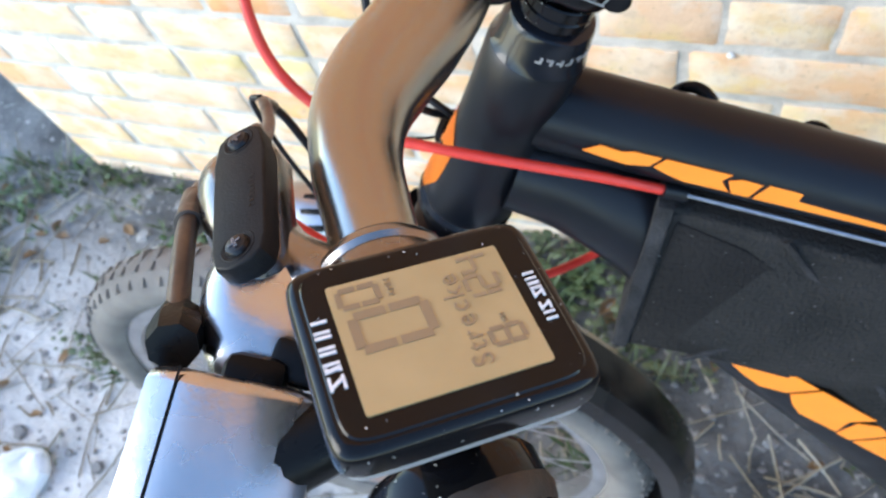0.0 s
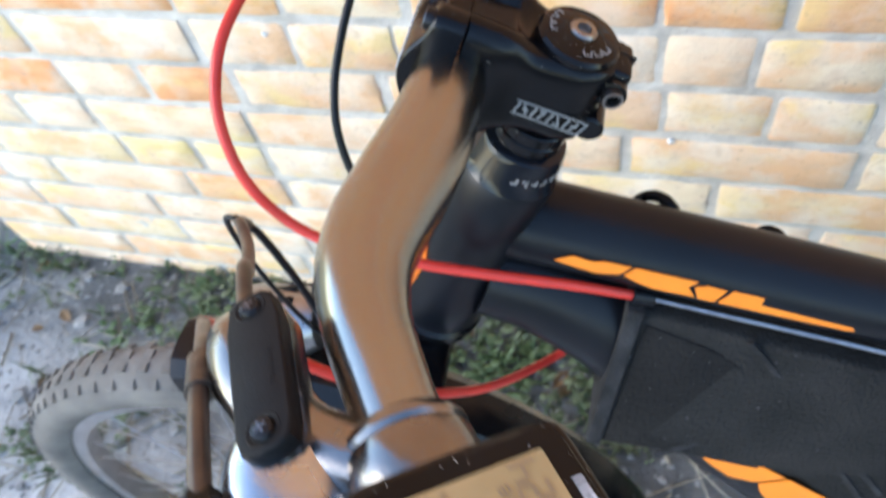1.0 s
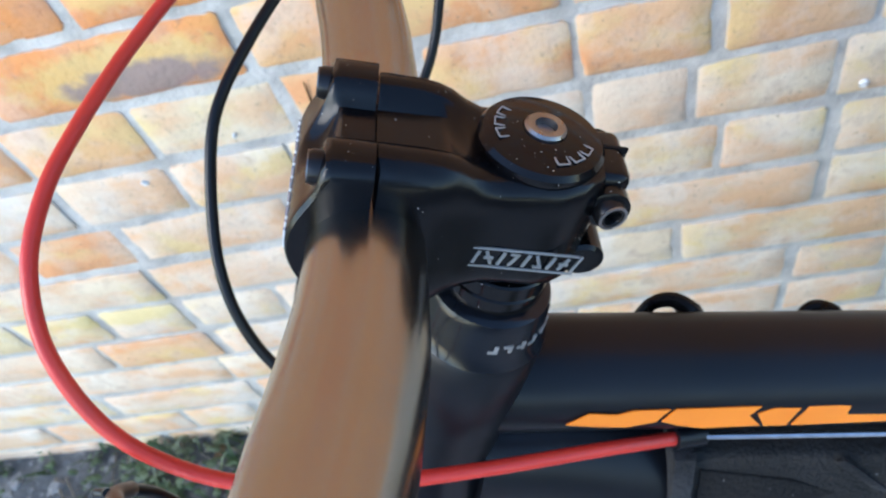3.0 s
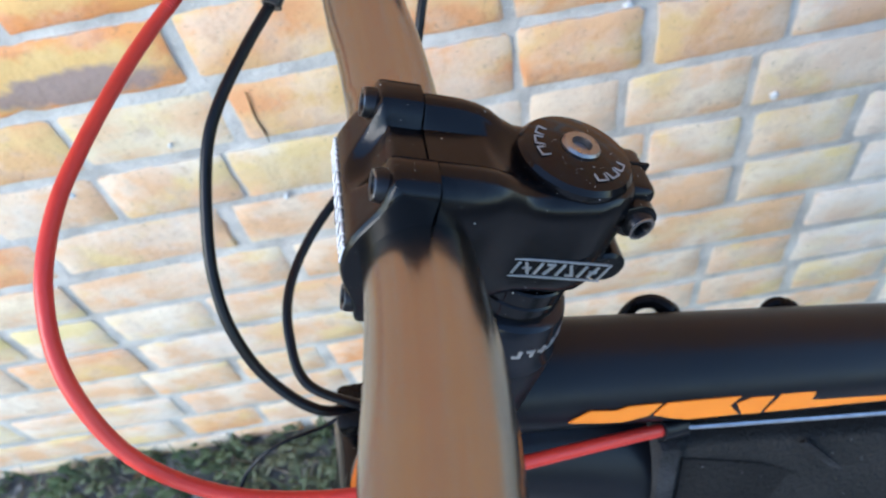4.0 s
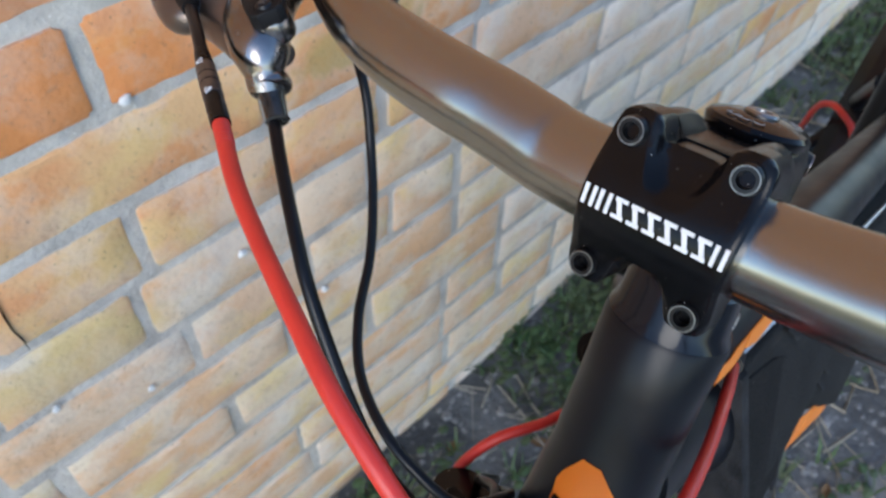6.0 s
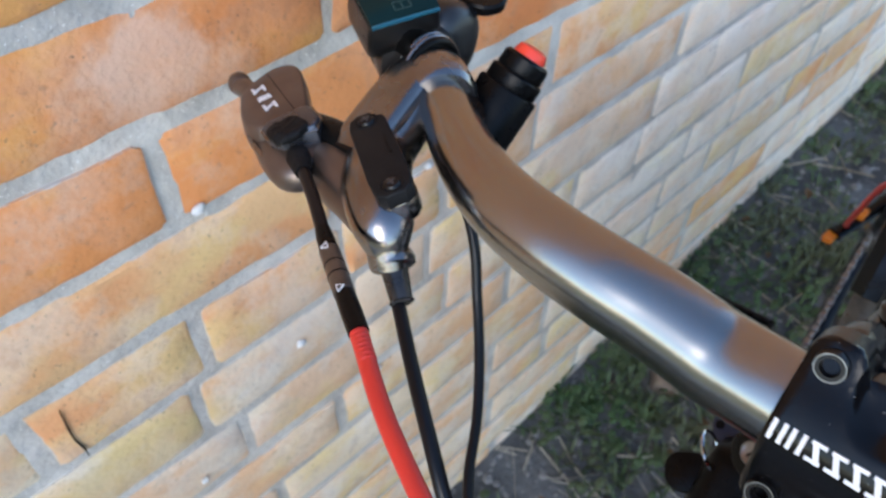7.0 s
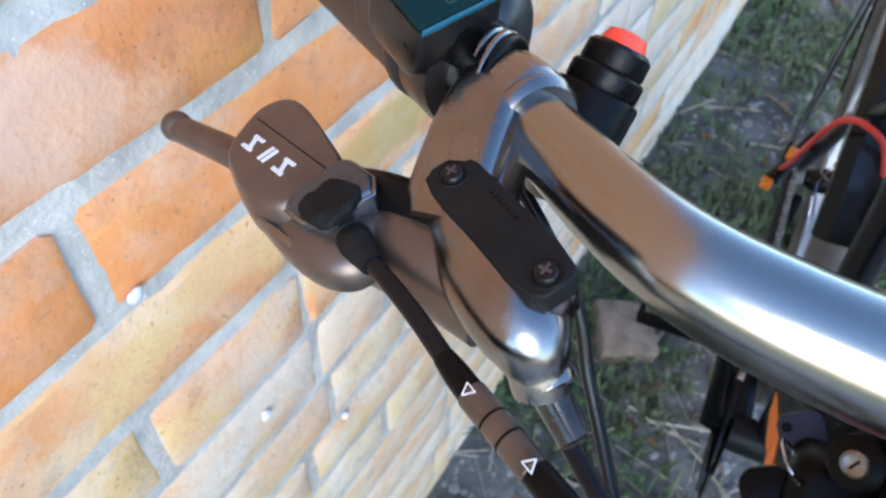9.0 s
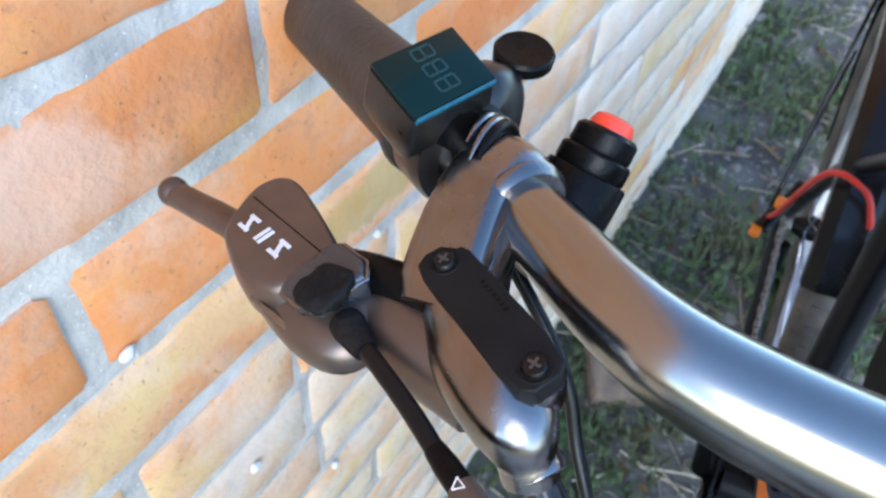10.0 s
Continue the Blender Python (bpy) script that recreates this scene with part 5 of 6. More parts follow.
eye_side = (Vector((-0.20, 0.11, 1.14)) - tri1)
eye_side = (eye_side - adir * eye_side.dot(adir)).normalized()
for p, flip in ((tri1, 1), (tri2, -1)):
    m = axes_matrix(p + 0.0036 * eye_side, adir * flip, eye_side.cross(adir * flip), eye_side)
    bm = bmesh.new()
    for a in (90, 210, 330):
        rbox(0.0030, 0.0003, 0.0004, 0, m @ pose(0.00085 * math.cos(radians(a)), 0.00085 * math.sin(radians(a)), 0, 0, 0, a + 90), bm=bm)
    part("arrow_mark", bm, M_WHITE, adj, "thin white triangle", 0)
RED_PATH = [red0, (-0.1457, 0.098, 0.9965), (-0.1540, 0.0755, 0.996), (-0.1630, 0.047, 0.9945), (-0.1700, 0.022, 0.991), (-0.1738, -0.004, 0.982), (-0.1735, -0.026, 0.962), (-0.1635, -0.043, 0.934),
            (-0.141, -0.052, 0.911), (-0.110, -0.0555, 0.899), (-0.0764, -0.054, 0.8905), (-0.040, -0.048, 0.8775), (0.0, -0.039, 0.8605), (0.031, -0.031, 0.8435)]
red = cable("red_cable_housing", RED_PATH, 0.0029, M_RED, "bright red gear cable housing")
r_dir = (Vector(RED_PATH[1]) - red0).normalized()
for k in range(7):
    part("boot_rib", lathe([(0.0028, -0.0006), (0.00303, 0), (0.0028, 0.0006)], frame_at(red0 + (0.0008 + 0.0016 * k) * r_dir, r_dir, S_UP), 20), M_RED, red)
end_dir = (Vector(RED_PATH[-1]) - Vector(RED_PATH[-2])).normalized()
stop = Vector(RED_PATH[-1]) + 0.002 * end_dir
part("cable_stop", sweep([stop - 0.004 * end_dir, stop + 0.010 * end_dir], 0.0048, 16), M_FRAME, bike, "black cable stop")
part("cable_stop_foot", rbox(0.014, 0.008, 0.010, 0.002, frame_at(stop + Vector((0.003, 0.008, 0.002)), F_LEFT, end_dir)), M_FRAME, bike)
part("bare_cable", sweep([stop, (0.1406, -0.0322, 0.8216), (0.33, -0.034, 0.777)], 0.0012, 8), M_WIRE, bike, "bright steel inner cable")

hose_start = at_bar(0.1455, 0.0390, -0.0215)
cable("brake_hose", [hose_start, (-0.1175, 0.117, 0.969), (-0.1305, 0.0935, 0.962), (-0.1385, 0.077, 0.952), (-0.1455, 0.055, 0.931), (-0.1485, 0.038, 0.912), (-0.147, 0.024, 0.892), (-0.139, 0.012, 0.868), (-0.120, 0.002, 0.848), (-0.098, 0.012, 0.828), (-0.085, 0.03, 0.79), (-0.06, 0.035, 0.74)], 0.0026, M_HOSE, "black hydraulic brake hose")
cable("throttle_wire", [at_bar(0.205, -0.034, 0.020), (-0.040, 0.163, 0.945), (-0.051, 0.1463, 0.919), (-0.065, 0.1300, 0.902), (-0.0815, 0.1145, 0.890), (-0.102, 0.099, 0.882), (-0.119, 0.079, 0.876), (-0.1285, 0.055, 0.873), (-0.130, 0.033, 0.867), (-0.124, 0.012, 0.857), (-0.10, 0.004, 0.84), (-0.085, 0.015, 0.80), (-0.07, 0.03, 0.75)], 0.0024, M_HOSE, "black electric wire")
# left side housings
lb = at_bar(0.2195, 0.0255, 0.030, -1)
l_end = Vector((-0.1224, -0.1407, 0.9792))
cable("shift_hose", [lb, at_bar(0.188, 0.0385, 0.015, -1), at_bar(0.165, 0.046, -0.002, -1), l_end], 0.0028, M_SLEEVE, "worn brown gear cable sleeve")
part("sleeve_collar", sweep([at_bar(0.183, 0.040, 0.012, -1), at_bar(0.170, 0.0445, 0.002, -1)], 0.0041, 18), M_SLEEVE, bike, "worn brown collar")
part("hose_boot", sweep([lb - 0.004 * (l_end - lb).normalized(), lb + 0.002 * (l_end - lb).normalized(), lb + 0.010 * (l_end - lb).normalized()], [0.0058, 0.0064, 0.0058], 8), M_BLACK, bike, "black faceted cable nut")
cable("red_cable_housing", [l_end, (-0.1265, -0.1345, 0.962), (-0.1246, -0.1265, 0.938), (-0.1193, -0.121, 0.905), (-0.1045, -0.1145, 0.870), (-0.0862, -0.104, 0.8366), (-0.0708, -0.091, 0.8062), (-0.0459, -0.0705, 0.7792), (-0.0150, -0.0368, 0.7584), (0.010, -0.018, 0.768)], 0.0029, M_RED, "bright red gear cable housing")
ln = at_bar(0.1425, 0.0402, -0.0245, -1)
cable("brake_hose", [ln, (-0.112, -0.118, 0.985), (-0.1246, -0.1076, 0.962), (-0.142, -0.085, 0.942), (-0.156, -0.069, 0.932), (-0.163, -0.062, 0.926), (-0.166, -0.056, 0.914)], 0.0030, M_SLEEVE, "worn brown brake hose")
cable("brake_hose", [(-0.166, -0.056, 0.914), (-0.165, -0.053, 0.895), (-0.156, -0.058, 0.860), (-0.150, -0.064, 0.83), (-0.15, -0.068, 0.78), (-0.16, -0.07, 0.70), (-0.20, -0.075, 0.60)], 0.0024, M_HOSE, "black brake hose")
cable("red_cable_housing", [(-0.0960, 0.0420, 0.7700), (-0.0832, 0.0440, 0.7830), (-0.0666, 0.0360, 0.8010), (-0.0432, 0.0230, 0.8060), (-0.0150, 0.0180, 0.7980), (0.0200, 0.0250, 0.7600), (0.0800, 0.0280, 0.6900)], 0.0029, M_RED, "bright red gear cable housing")
part("cable_ferrule", sweep([(-0.1040, 0.0395, 0.7600), (-0.0945, 0.0422, 0.7710)], 0.0044, 16), M_SLEEVE, bike, "worn brown cable ferrule")
# cable clip in front of the head tube
part("cable_clip", rbox(0.022, 0.026, 0.014, 0.004, Matrix.Translation((-0.113, 0.021, 0.802))), M_BLACK, bike, "black cable clip")

cable("lamp_wire", [(-0.1174, 0.026, 0.796), (-0.1333, 0.02, 0.790), (-0.1587, 0.01, 0.797), (-0.179, 0.0, 0.788), (-0.1857, -0.02, 0.7815), (-0.186, -0.03, 0.765)], 0.0011, M_HOSE, "thin black lamp wire")
cable("brake_hose", [(-0.163, -0.0625, 0.930), (-0.1735, -0.0600, 0.920), (-0.1752, -0.060, 0.8717), (-0.160, -0.066, 0.8205), (-0.148, -0.060, 0.770), (-0.150, -0.055, 0.700)], 0.0016, M_HOSE, "thin black hose")
part("cable_junction", blob(0.020, 0.014, 0.018, Matrix.Translation((-0.150, -0.036, 0.752)), 3.0), M_RUBBER, bike, "black cable junction wrapped in tape")
part("cable_junction", blob(0.010, 0.009, 0.013, Matrix.Translation((-0.146, -0.024, 0.772)), 2.6), M_SLEEVE, bike, "worn brown cable junction")
# hooks on the top tube
for x, y, z, s in ((0.036, 0.0165, 0.8580, 0.72), (0.099, 0.016, 0.839, 0.42)):
    bm = sweep(spline([(x - 0.018 * s, y, z), (x - 0.008 * s, y + 0.004, z + 0.009 * s), (x + 0.004 * s, y + 0.004, z + 0.010 * s), (x + 0.012 * s, y, z + 0.004), (x + 0.016 * s, y, z - 0.004)], 5), [0.0034, 0.0030, 0.0034, 0.0046, 0.0046], 10)
    part("cable_hook", bm, M_BLACK, bike, "black cable hook")

# ---- things mounted on the bike ----
# cycle computer
C_X = Vector((0.754, 0.5807, -0.3072)).normalized()
C_N = Vector((0.1695, 0.2798, 0.945)).normalized()
C_Y = C_N.cross(C_X).normalized()
C_X = C_Y.cross(C_N).normalized()
C_M = axes_matrix(Vector((0.0146, -0.2114, 1.0804)) - 0.0010 * C_Y - 0.0002 * C_X, C_X, C_Y, C_N)
comp = thing("bike_computer", C_M.translation - 0.012 * C_N, "black bike computer with an amber-grey lcd on the handlebar", "bike computer")


def pillow(w, h, bulge, n=10):
    """A rectangle with slightly bowed sides and round corners."""
    out = []
    for k in range(64):
        a = 2 * math.pi * k / 64
        c, s = math.cos(a), math.sin(a)
        p = 2 / 9.5
        out.append((w / 2 * math.copysign(abs(c) ** p, c), h / 2 * math.copysign(abs(s) ** p, s)))
    return out


m0 = C_M @ pose(0.0005, 0.0005, 0)
part("case", prism(pillow(0.0450, 0.0378, 0), -0.0080, 0.0006, m0, 0.0026, 4), M_GLOSS, comp, "glossy black case")
part("back_shell", prism(pillow(0.0430, 0.0362, 0), -0.0102, -0.0076, m0, 0.0010, 2), M_GREYPRINT, comp, "grey lower shell")
part("bezel", prism(pillow(0.0405, 0.0335, 0), 0.0004, 0.0010, m0, 0.0003, 1), M_GLOSS, comp, "black face plate")
lcd = part("lcd", prism(round_rect(0.0309, 0.0252, 0.0006), 0.0006, 0.0014, C_M, 0.0), M_LCD, comp, "amber-grey lcd panel")
txt = C_M @ pose(0, 0, 0.0015, 0, 0, 90)


def seven(bm, ch, x, y, h, t, m, gap=0.12):
    """One seven-segment digit, its lower left corner at x, y."""
    w = h * 0.55
    on = {"0": "abcdef", "8": "abcdefg", "1": "bc", "2": "abged", "4": "fgbc", "5": "afgcd", "3": "abgcd"}[ch]
    seg = {"a": (w / 2, h, w, 0), "g": (w / 2, h / 2, w, 0), "d": (w / 2, 0, w, 0), "f": (0, h * 0.75, h / 2, 1), "b": (w, h * 0.75, h / 2, 1), "e": (0, h * 0.25, h / 2, 1), "c": (w, h * 0.25, h / 2, 1)}
    for k in on:
        cx, cy, l, v = seg[k]
        l *= 1 - gap
        rbox(t if v else l, l if v else t, 0.0001, 0, m @ pose(x + cx, y + cy, 0), bm=bm)


for ch, x, y, h, t in (("0", -0.0014, 0.0006, 0.0122, 0.0017), ("0", 0.0074, 0.0072, 0.0066, 0.0011), ("8", -0.0072, -0.0130, 0.0055, 0.0009),
                       ("1", 0.0, -0.0130, 0.0055, 0.0008), ("2", 0.0041, -0.0130, 0.0055, 0.0008), ("4", 0.0082, -0.0130, 0.0055, 0.0008)):
    bm = bmesh.new()
    seven(bm, ch, x, y, h, t, txt)
    part("lcd_digit", bm, M_SEG, lcd, "brown lcd digit", 0)["kind"] = "stuff"
for k, (ch, x) in enumerate(zip("Strecke", (-0.0090, -0.0064, -0.0042, -0.0012, 0.0018, 0.0047, 0.0076))):
    part("lcd_letter", lettering(ch, 0.0052, txt @ pose(x, -0.0048, 0), 0.0001), M_SEG, lcd, "", 0)
bm = lettering("KMH", 0.0018, txt @ pose(0.0095, 0.0050, 0), 0.0001)
lettering("KM", 0.0013, txt @ pose(-0.0025, -0.0108, 0), 0.0001, bm=bm)
part("lcd_unit", bm, M_SEG, lcd, "brown lcd unit mark", 0)
for k, x0 in enumerate((-0.0056, -0.0031, -0.0010, 0.0021, 0.0052)):
    part("maker_mark", glyph("zzaaa"[k], (0.0025, 0.0010, 0.0026, 0.0027, 0.0026)[k], 0.0027, 0.00052, C_M @ pose(-0.0180, 0, 0.0011, 0, 0, 90) @ pose(x0, 0, 0)), M_WHITE, comp, "white printed mark", 0)
for k, x0 in enumerate((-0.0044, -0.0023, 0.0004, 0.0016, 0.0026, 0.0043)):
    part("model_mark", glyph("azzaza"[k], (0.0017, 0.0016, 0.0015, 0.0005, 0.0006, 0.0016)[k], 0.0020, 0.0004, C_M @ pose(0.0186, 0, 0.0011, 0, 0, 90) @ pose(x0, 0, 0)), M_WHITE, comp, "small white printed mark", 0)
part("mount_foot", lathe([(0.011, -0.022), (0.0125, -0.017), (0.0125, -0.013)], C_M, 28), M_BLACK, comp, "black mount foot")
bp, bd = bar_at(0.214, -1)
part("mount_strap", lathe([(0.0112, -0.006), (0.0132, -0.005), (0.0132, 0.005), (0.0112, 0.006)], frame_at(bp, bd, S_UP), 28), M_RUBBER, comp, "black rubber mount strap")
part("mount_neck", sweep([bp + 0.011 * S_UP, C_M.translation - 0.016 * C_N], 0.008, 20), M_BLACK, comp)

# throttle display
D_OUT = dir_bar(0.843, -0.087, 0.531)
D_N = dir_bar(-0.30, 0.50, 0.80)
D_N = (D_N - D_OUT * D_N.dot(D_OUT)).normalized()
D_BACK = D_OUT.cross(D_N)
D_BACK = D_BACK if D_BACK.dot(N_FWD) < 0 else -D_BACK
D_C = at_bar(0.2222, -0.0105, 0.0676) - 0.002 * D_N
D_M = axes_matrix(D_C, D_BACK, D_N.cross(D_BACK), D_N)
disp = thing("throttle_display", bar_at(0.222)[0], "black throttle unit with a dark teal voltage display", "throttle")
oc, od = bar_at(0.222)
part("housing", loft([[D_M @ Vector((x * k, y * k + dy, z)) for x, y in round_rect(0.0325, 0.0232, 0.0022, 4)] for z, k, dy in ((0.0002, 0.985, 0.0), (-0.0008, 1.0, 0.0), (-0.0090, 1.03, -0.0012), (-0.0160, 1.0, -0.0015), (-0.0230, 0.80, 0.0))]), M_THROTTLE, disp, "black display housing")
part("screen", rbox(0.0310, 0.0215, 0.003, 0.0006, D_M @ pose(0, 0.0002, 0.0006)), M_SCREEN, disp, "dark teal glass screen")
part("screen_edge", rbox(0.0305, 0.0010, 0.0022, 0.0003, D_M @ pose(0, -0.0112, 0.0006)), M_SCREENEDGE, disp, "pale blue screen edge")
for k, ch in enumerate("888"):
    bm = bmesh.new()
    seven(bm, ch, -0.0088 + k * 0.0060, -0.0040, 0.0072, 0.0007, D_M @ pose(0.001, 0, 0.0022, 0, 0, -90))
    part("display_digit", bm, M_DIGIT, disp, "unlit teal digit", 0)["kind"] = "stuff"
part("throttle_body", lathe([(0.0113, -0.011), (0.0175, -0.010), (0.0185, -0.006), (0.0185, 0.008), (0.0165, 0.011), (0.0113, 0.011)], frame_at(oc, od, S_UP), 32), M_THROTTLE, disp, "black throttle body round the bar")
part("throttle_shoulder", blob(0.0125, 0.0160, 0.0175, axes_matrix(oc - 0.013 * N_FWD + 0.010 * S_UP - 0.002 * B_RIGHT, B_RIGHT, N_FWD, S_UP), 2.6), M_THROTTLE, disp, "rounded black throttle shoulder")
part("neck", sweep([oc + 0.004 * S_UP, D_C - 0.008 * D_N], [0.013, 0.012], 20), M_BLACK, disp)
pd = at_bar(0.2148, -0.0595, 0.0729)
pm = frame_at(pd, (-0.05, -0.10, 1.0), B_RIGHT)
part("thumb_paddle", lathe([(0.0, -0.0045), (0.0088, -0.0045), (0.0105, -0.0030), (0.0108, 0.0006), (0.0098, 0.0018), (0.0060, 0.0015), (0, 0.0012)], pm, 36), M_BLACK, disp, "round black thumb paddle")
part("paddle_arm", sweep(spline([oc - 0.013 * N_FWD + 0.004 * S_UP, oc.lerp(pd, 0.55) - 0.006 * S_UP, pd - 0.0045 * S_UP + 0.004 * N_FWD], 5), [0.0075, 0.006, 0.0045], 14, 0.7), M_BLACK, disp)

# push-button switch
bt = at_bar(0.1766, -0.0522, 0.060)
bb = bt + 0.056 * Vector((-0.645, 0.075, -0.76))
bdir = (bt - bb).normalized()
sw = thing("push_button_switch", bb, "black barrel switch with a red push button on the handlebar", "switch")
hh = (bt - bb).length
bmx = frame_at(bb, bdir, N_FWD)
part("barrel", lathe([(0.0118, 0.0), (0.0140, 0.002), (0.0140, hh - 0.0200), (0.0134, hh - 0.0190), (0.0118, hh - 0.0188)], bmx, 32), M_BLACK, sw, "black plastic barrel")
part("collar", lathe([(0.0118, hh - 0.0190), (0.0122, hh - 0.0180), (0.0122, hh - 0.0130), (0.0116, hh - 0.0122), (0.0104, hh - 0.0120), (0.0108, hh - 0.0112), (0.0106, hh - 0.0055), (0.0092, hh - 0.0042)], bmx, 32), M_BLACK, sw, "stepped black collar")
part("push_button", lathe([(0.0077, hh - 0.006), (0.0075, hh - 0.003), (0.0064, hh - 0.0002), (0.0038, hh + 0.0008), (0, hh + 0.0010)], bmx, 28), M_BUTTON, sw, "red domed push button")
sb = bar_at(0.178)[0]
part("bracket", sweep(spline([sb - 0.004 * N_FWD, sb.lerp(bb, 0.5) - 0.003 * N_FWD, bb + 0.02 * bdir + 0.006 * N_FWD], 5), [0.012, 0.009, 0.009], 16), M_BLACK, sw, "black bracket")

# head lamp
lamp_c = Vector((-0.221, -0.035, 0.748))
lamp = thing("headlamp", lamp_c, "chrome bullet bicycle headlamp with cooling slots above the mudguard", "headlamp")
ld = Vector((-0.96, -0.10, -0.05)).normalized()
lmx = frame_at(lamp_c, ld, S_UP)
part("lamp_shell", lathe([(0.010, -0.040), (0.020, -0.036), (0.025, -0.026), (0.0270, -0.008), (0.0275, 0.010), (0.0262, 0.017), (0.025, 0.019)], lmx, 40), M_LAMPSHELL, lamp, "polished chrome shell")
part("lamp_lens", lathe([(0.025, 0.017), (0.022, 0.022), (0.010, 0.026), (0, 0.027)], lmx, 36), M_LENS, lamp, "clear front lens")
for k in range(14):
    a = 2 * math.pi * k / 14
    mm = lmx @ Matrix.Rotation(a, 4, "Z") @ pose(0.0262, 0, -0.012, 0, -5, 0)
    part("slot", rbox(0.003, 0.0042, 0.022, 0.0008, mm), M_BLACK, lamp)
part("lamp_bracket", sweep(spline([lamp_c - 0.036 * ld, lamp_c - 0.06 * ld + Vector((0.01, 0, 0.01)), steer(0.245, 0.026)], 5), [0.008, 0.007, 0.009], 14), M_BLACK, lamp, "black lamp bracket")

# frame bag in the main triangle
BAGW = 0.025
fd = Vector((0.972, -0.004, -0.228)).normalized()
fz = (-F_LEFT).cross(fd).normalized()
fz = fz if fz.z > 0 else -fz
bag_o = Vector((0.030, -0.013, 0.831))
bag = thing("frame_bag", bag_o, "charcoal nylon frame bag strapped inside the bike frame", "frame bag")
bagm = axes_matrix(bag_o, fd, fz, F_LEFT) if axes_matrix(bag_o, fd, fz, F_LEFT).determinant() > 0 else axes_matrix(bag_o, fd, fz, -F_LEFT)
sgn = 1 if bagm.col[2].xyz.dot(F_LEFT) > 0 else -1


def flared(bm):
    """The bag is wider at its foot, on its open side."""
    back = bagm.inverted()
    for v in bm.verts:
        q = back @ v.co
        if q.z * sgn > 0.01:
            q.z += sgn * (0.38 - 2.0 * min(max(q.x - 0.045, 0.0), 0.09)) * max(0.0, -q.y - 0.006)
            v.co = bagm @ q
    return bm


part("body", flared(prism([(0.0, 0.0), (0.34, -0.004), (0.345, -0.12), (0.245, -0.165), (0.14, -0.108), (0.06, -0.094), (0.004, -0.098)], -BAGW, BAGW, bagm, 0.006, 4)), M_BAG, bag, "charcoal woven nylon")
part("side_panel", flared(prism([(0.010, -0.006), (0.050, -0.012), (0.112, -0.036), (0.108, -0.046), (0.050, -0.088), (0.012, -0.092)], BAGW - 0.001, BAGW + 0.0012, bagm if sgn > 0 else bagm @ Matrix.Scale(-1, 4, (0, 0, 1)), 0.0005)), M_BAGPANEL, bag, "dusty grey side panel")
for a, b in (((0.045, -0.094), (0.112, -0.044)), ((0.066, 0.0), (0.19, -0.10)), ((0.100, -0.032), (0.185, -0.112))):
    d = Vector((b[0] - a[0], b[1] - a[1], 0))
    part("seam", flared(rbox(d.length, 0.004, 0.0024, 0.0008, bagm @ pose((a[0] + b[0]) / 2, (a[1] + b[1]) / 2, sgn * (BAGW + 0.0002), 0, 0, math.degrees(math.atan2(d.y, d.x))))), M_BAGEDGE, bag, "worn folded seam")
part("strap", flared(prism([(-0.003, 0.004), (0.006, 0.004), (0.011, -0.096), (0.002, -0.096)], -BAGW - 0.002, BAGW + 0.002, bagm, 0.0015)), M_BAGEDGE, bag, "worn webbing strap")

# key and lock on the bag's wall side
kh = Vector((0.0634, 0.0254, 0.7896))
lock = thing("key_lock", kh, "black lock cylinder with key and ring on the frame", "lock")
kout = Vector((-0.75, 0.45, 0.5)).normalized()
part("lock_body", sweep([kh - 0.035 * kout, kh - 0.001 * kout, kh], [0.015, 0.015, 0.0135], 24), M_BLACK, lock)
part("keyway", lathe([(0.0, 0.0), (0.0062, 0.0), (0.0072, 0.0012), (0.0060, 0.0020), (0.0046, 0.0012), (0.0, 0.0012)], frame_at(kh, kout), 24), M_STEEL, lock, "worn steel keyway")
part("key_slot", rbox(0.0014, 0.0066, 0.0010, 0, frame_at(kh + 0.0012 * kout, kout, N_FWD)), M_BLACK, lock)
kb = Vector((0.0980, 0.0400, 0.7410))
toward = Vector((-0.605, 0.139, 0.784))
km = frame_at(kb, toward, (0.50, -0.80, 0.30))
part("key_bow", prism(round_rect(0.0270, 0.0340, 0.0080), -0.0045, 0.0045, km, 0.0015, 2), M_BLUE, lock, "dark blue key head")
part("key_hole", lathe([(0, 0.0046), (0.0030, 0.0046), (0.0030, 0.0050), (0, 0.0050)], km @ pose(-0.008, 0.009, 0), 16), M_BLACK, lock)
kc = Vector((0.0700, 0.0455, 0.7560))
ring = [kc + 0.0125 * (math.cos(a) * Vector((0.45, 0.55, 0.25)).normalized() + math.sin(a) * Vector((0.6, -0.14, -0.5)).normalized()) for a in np.linspace(0, 2 * math.pi, 25)]
part("key_ring", sweep(ring, 0.0011, 8), M_CHROME, lock, "steel key ring")
part("fob", prism(round_rect(0.030, 0.026, 0.011), -0.004, 0.004, frame_at(Vector((0.0600, 0.0490, 0.7350)), toward, (0.50, -0.80, 0.30)), 0.002, 2), M_BLACK, lock, "black key fob")

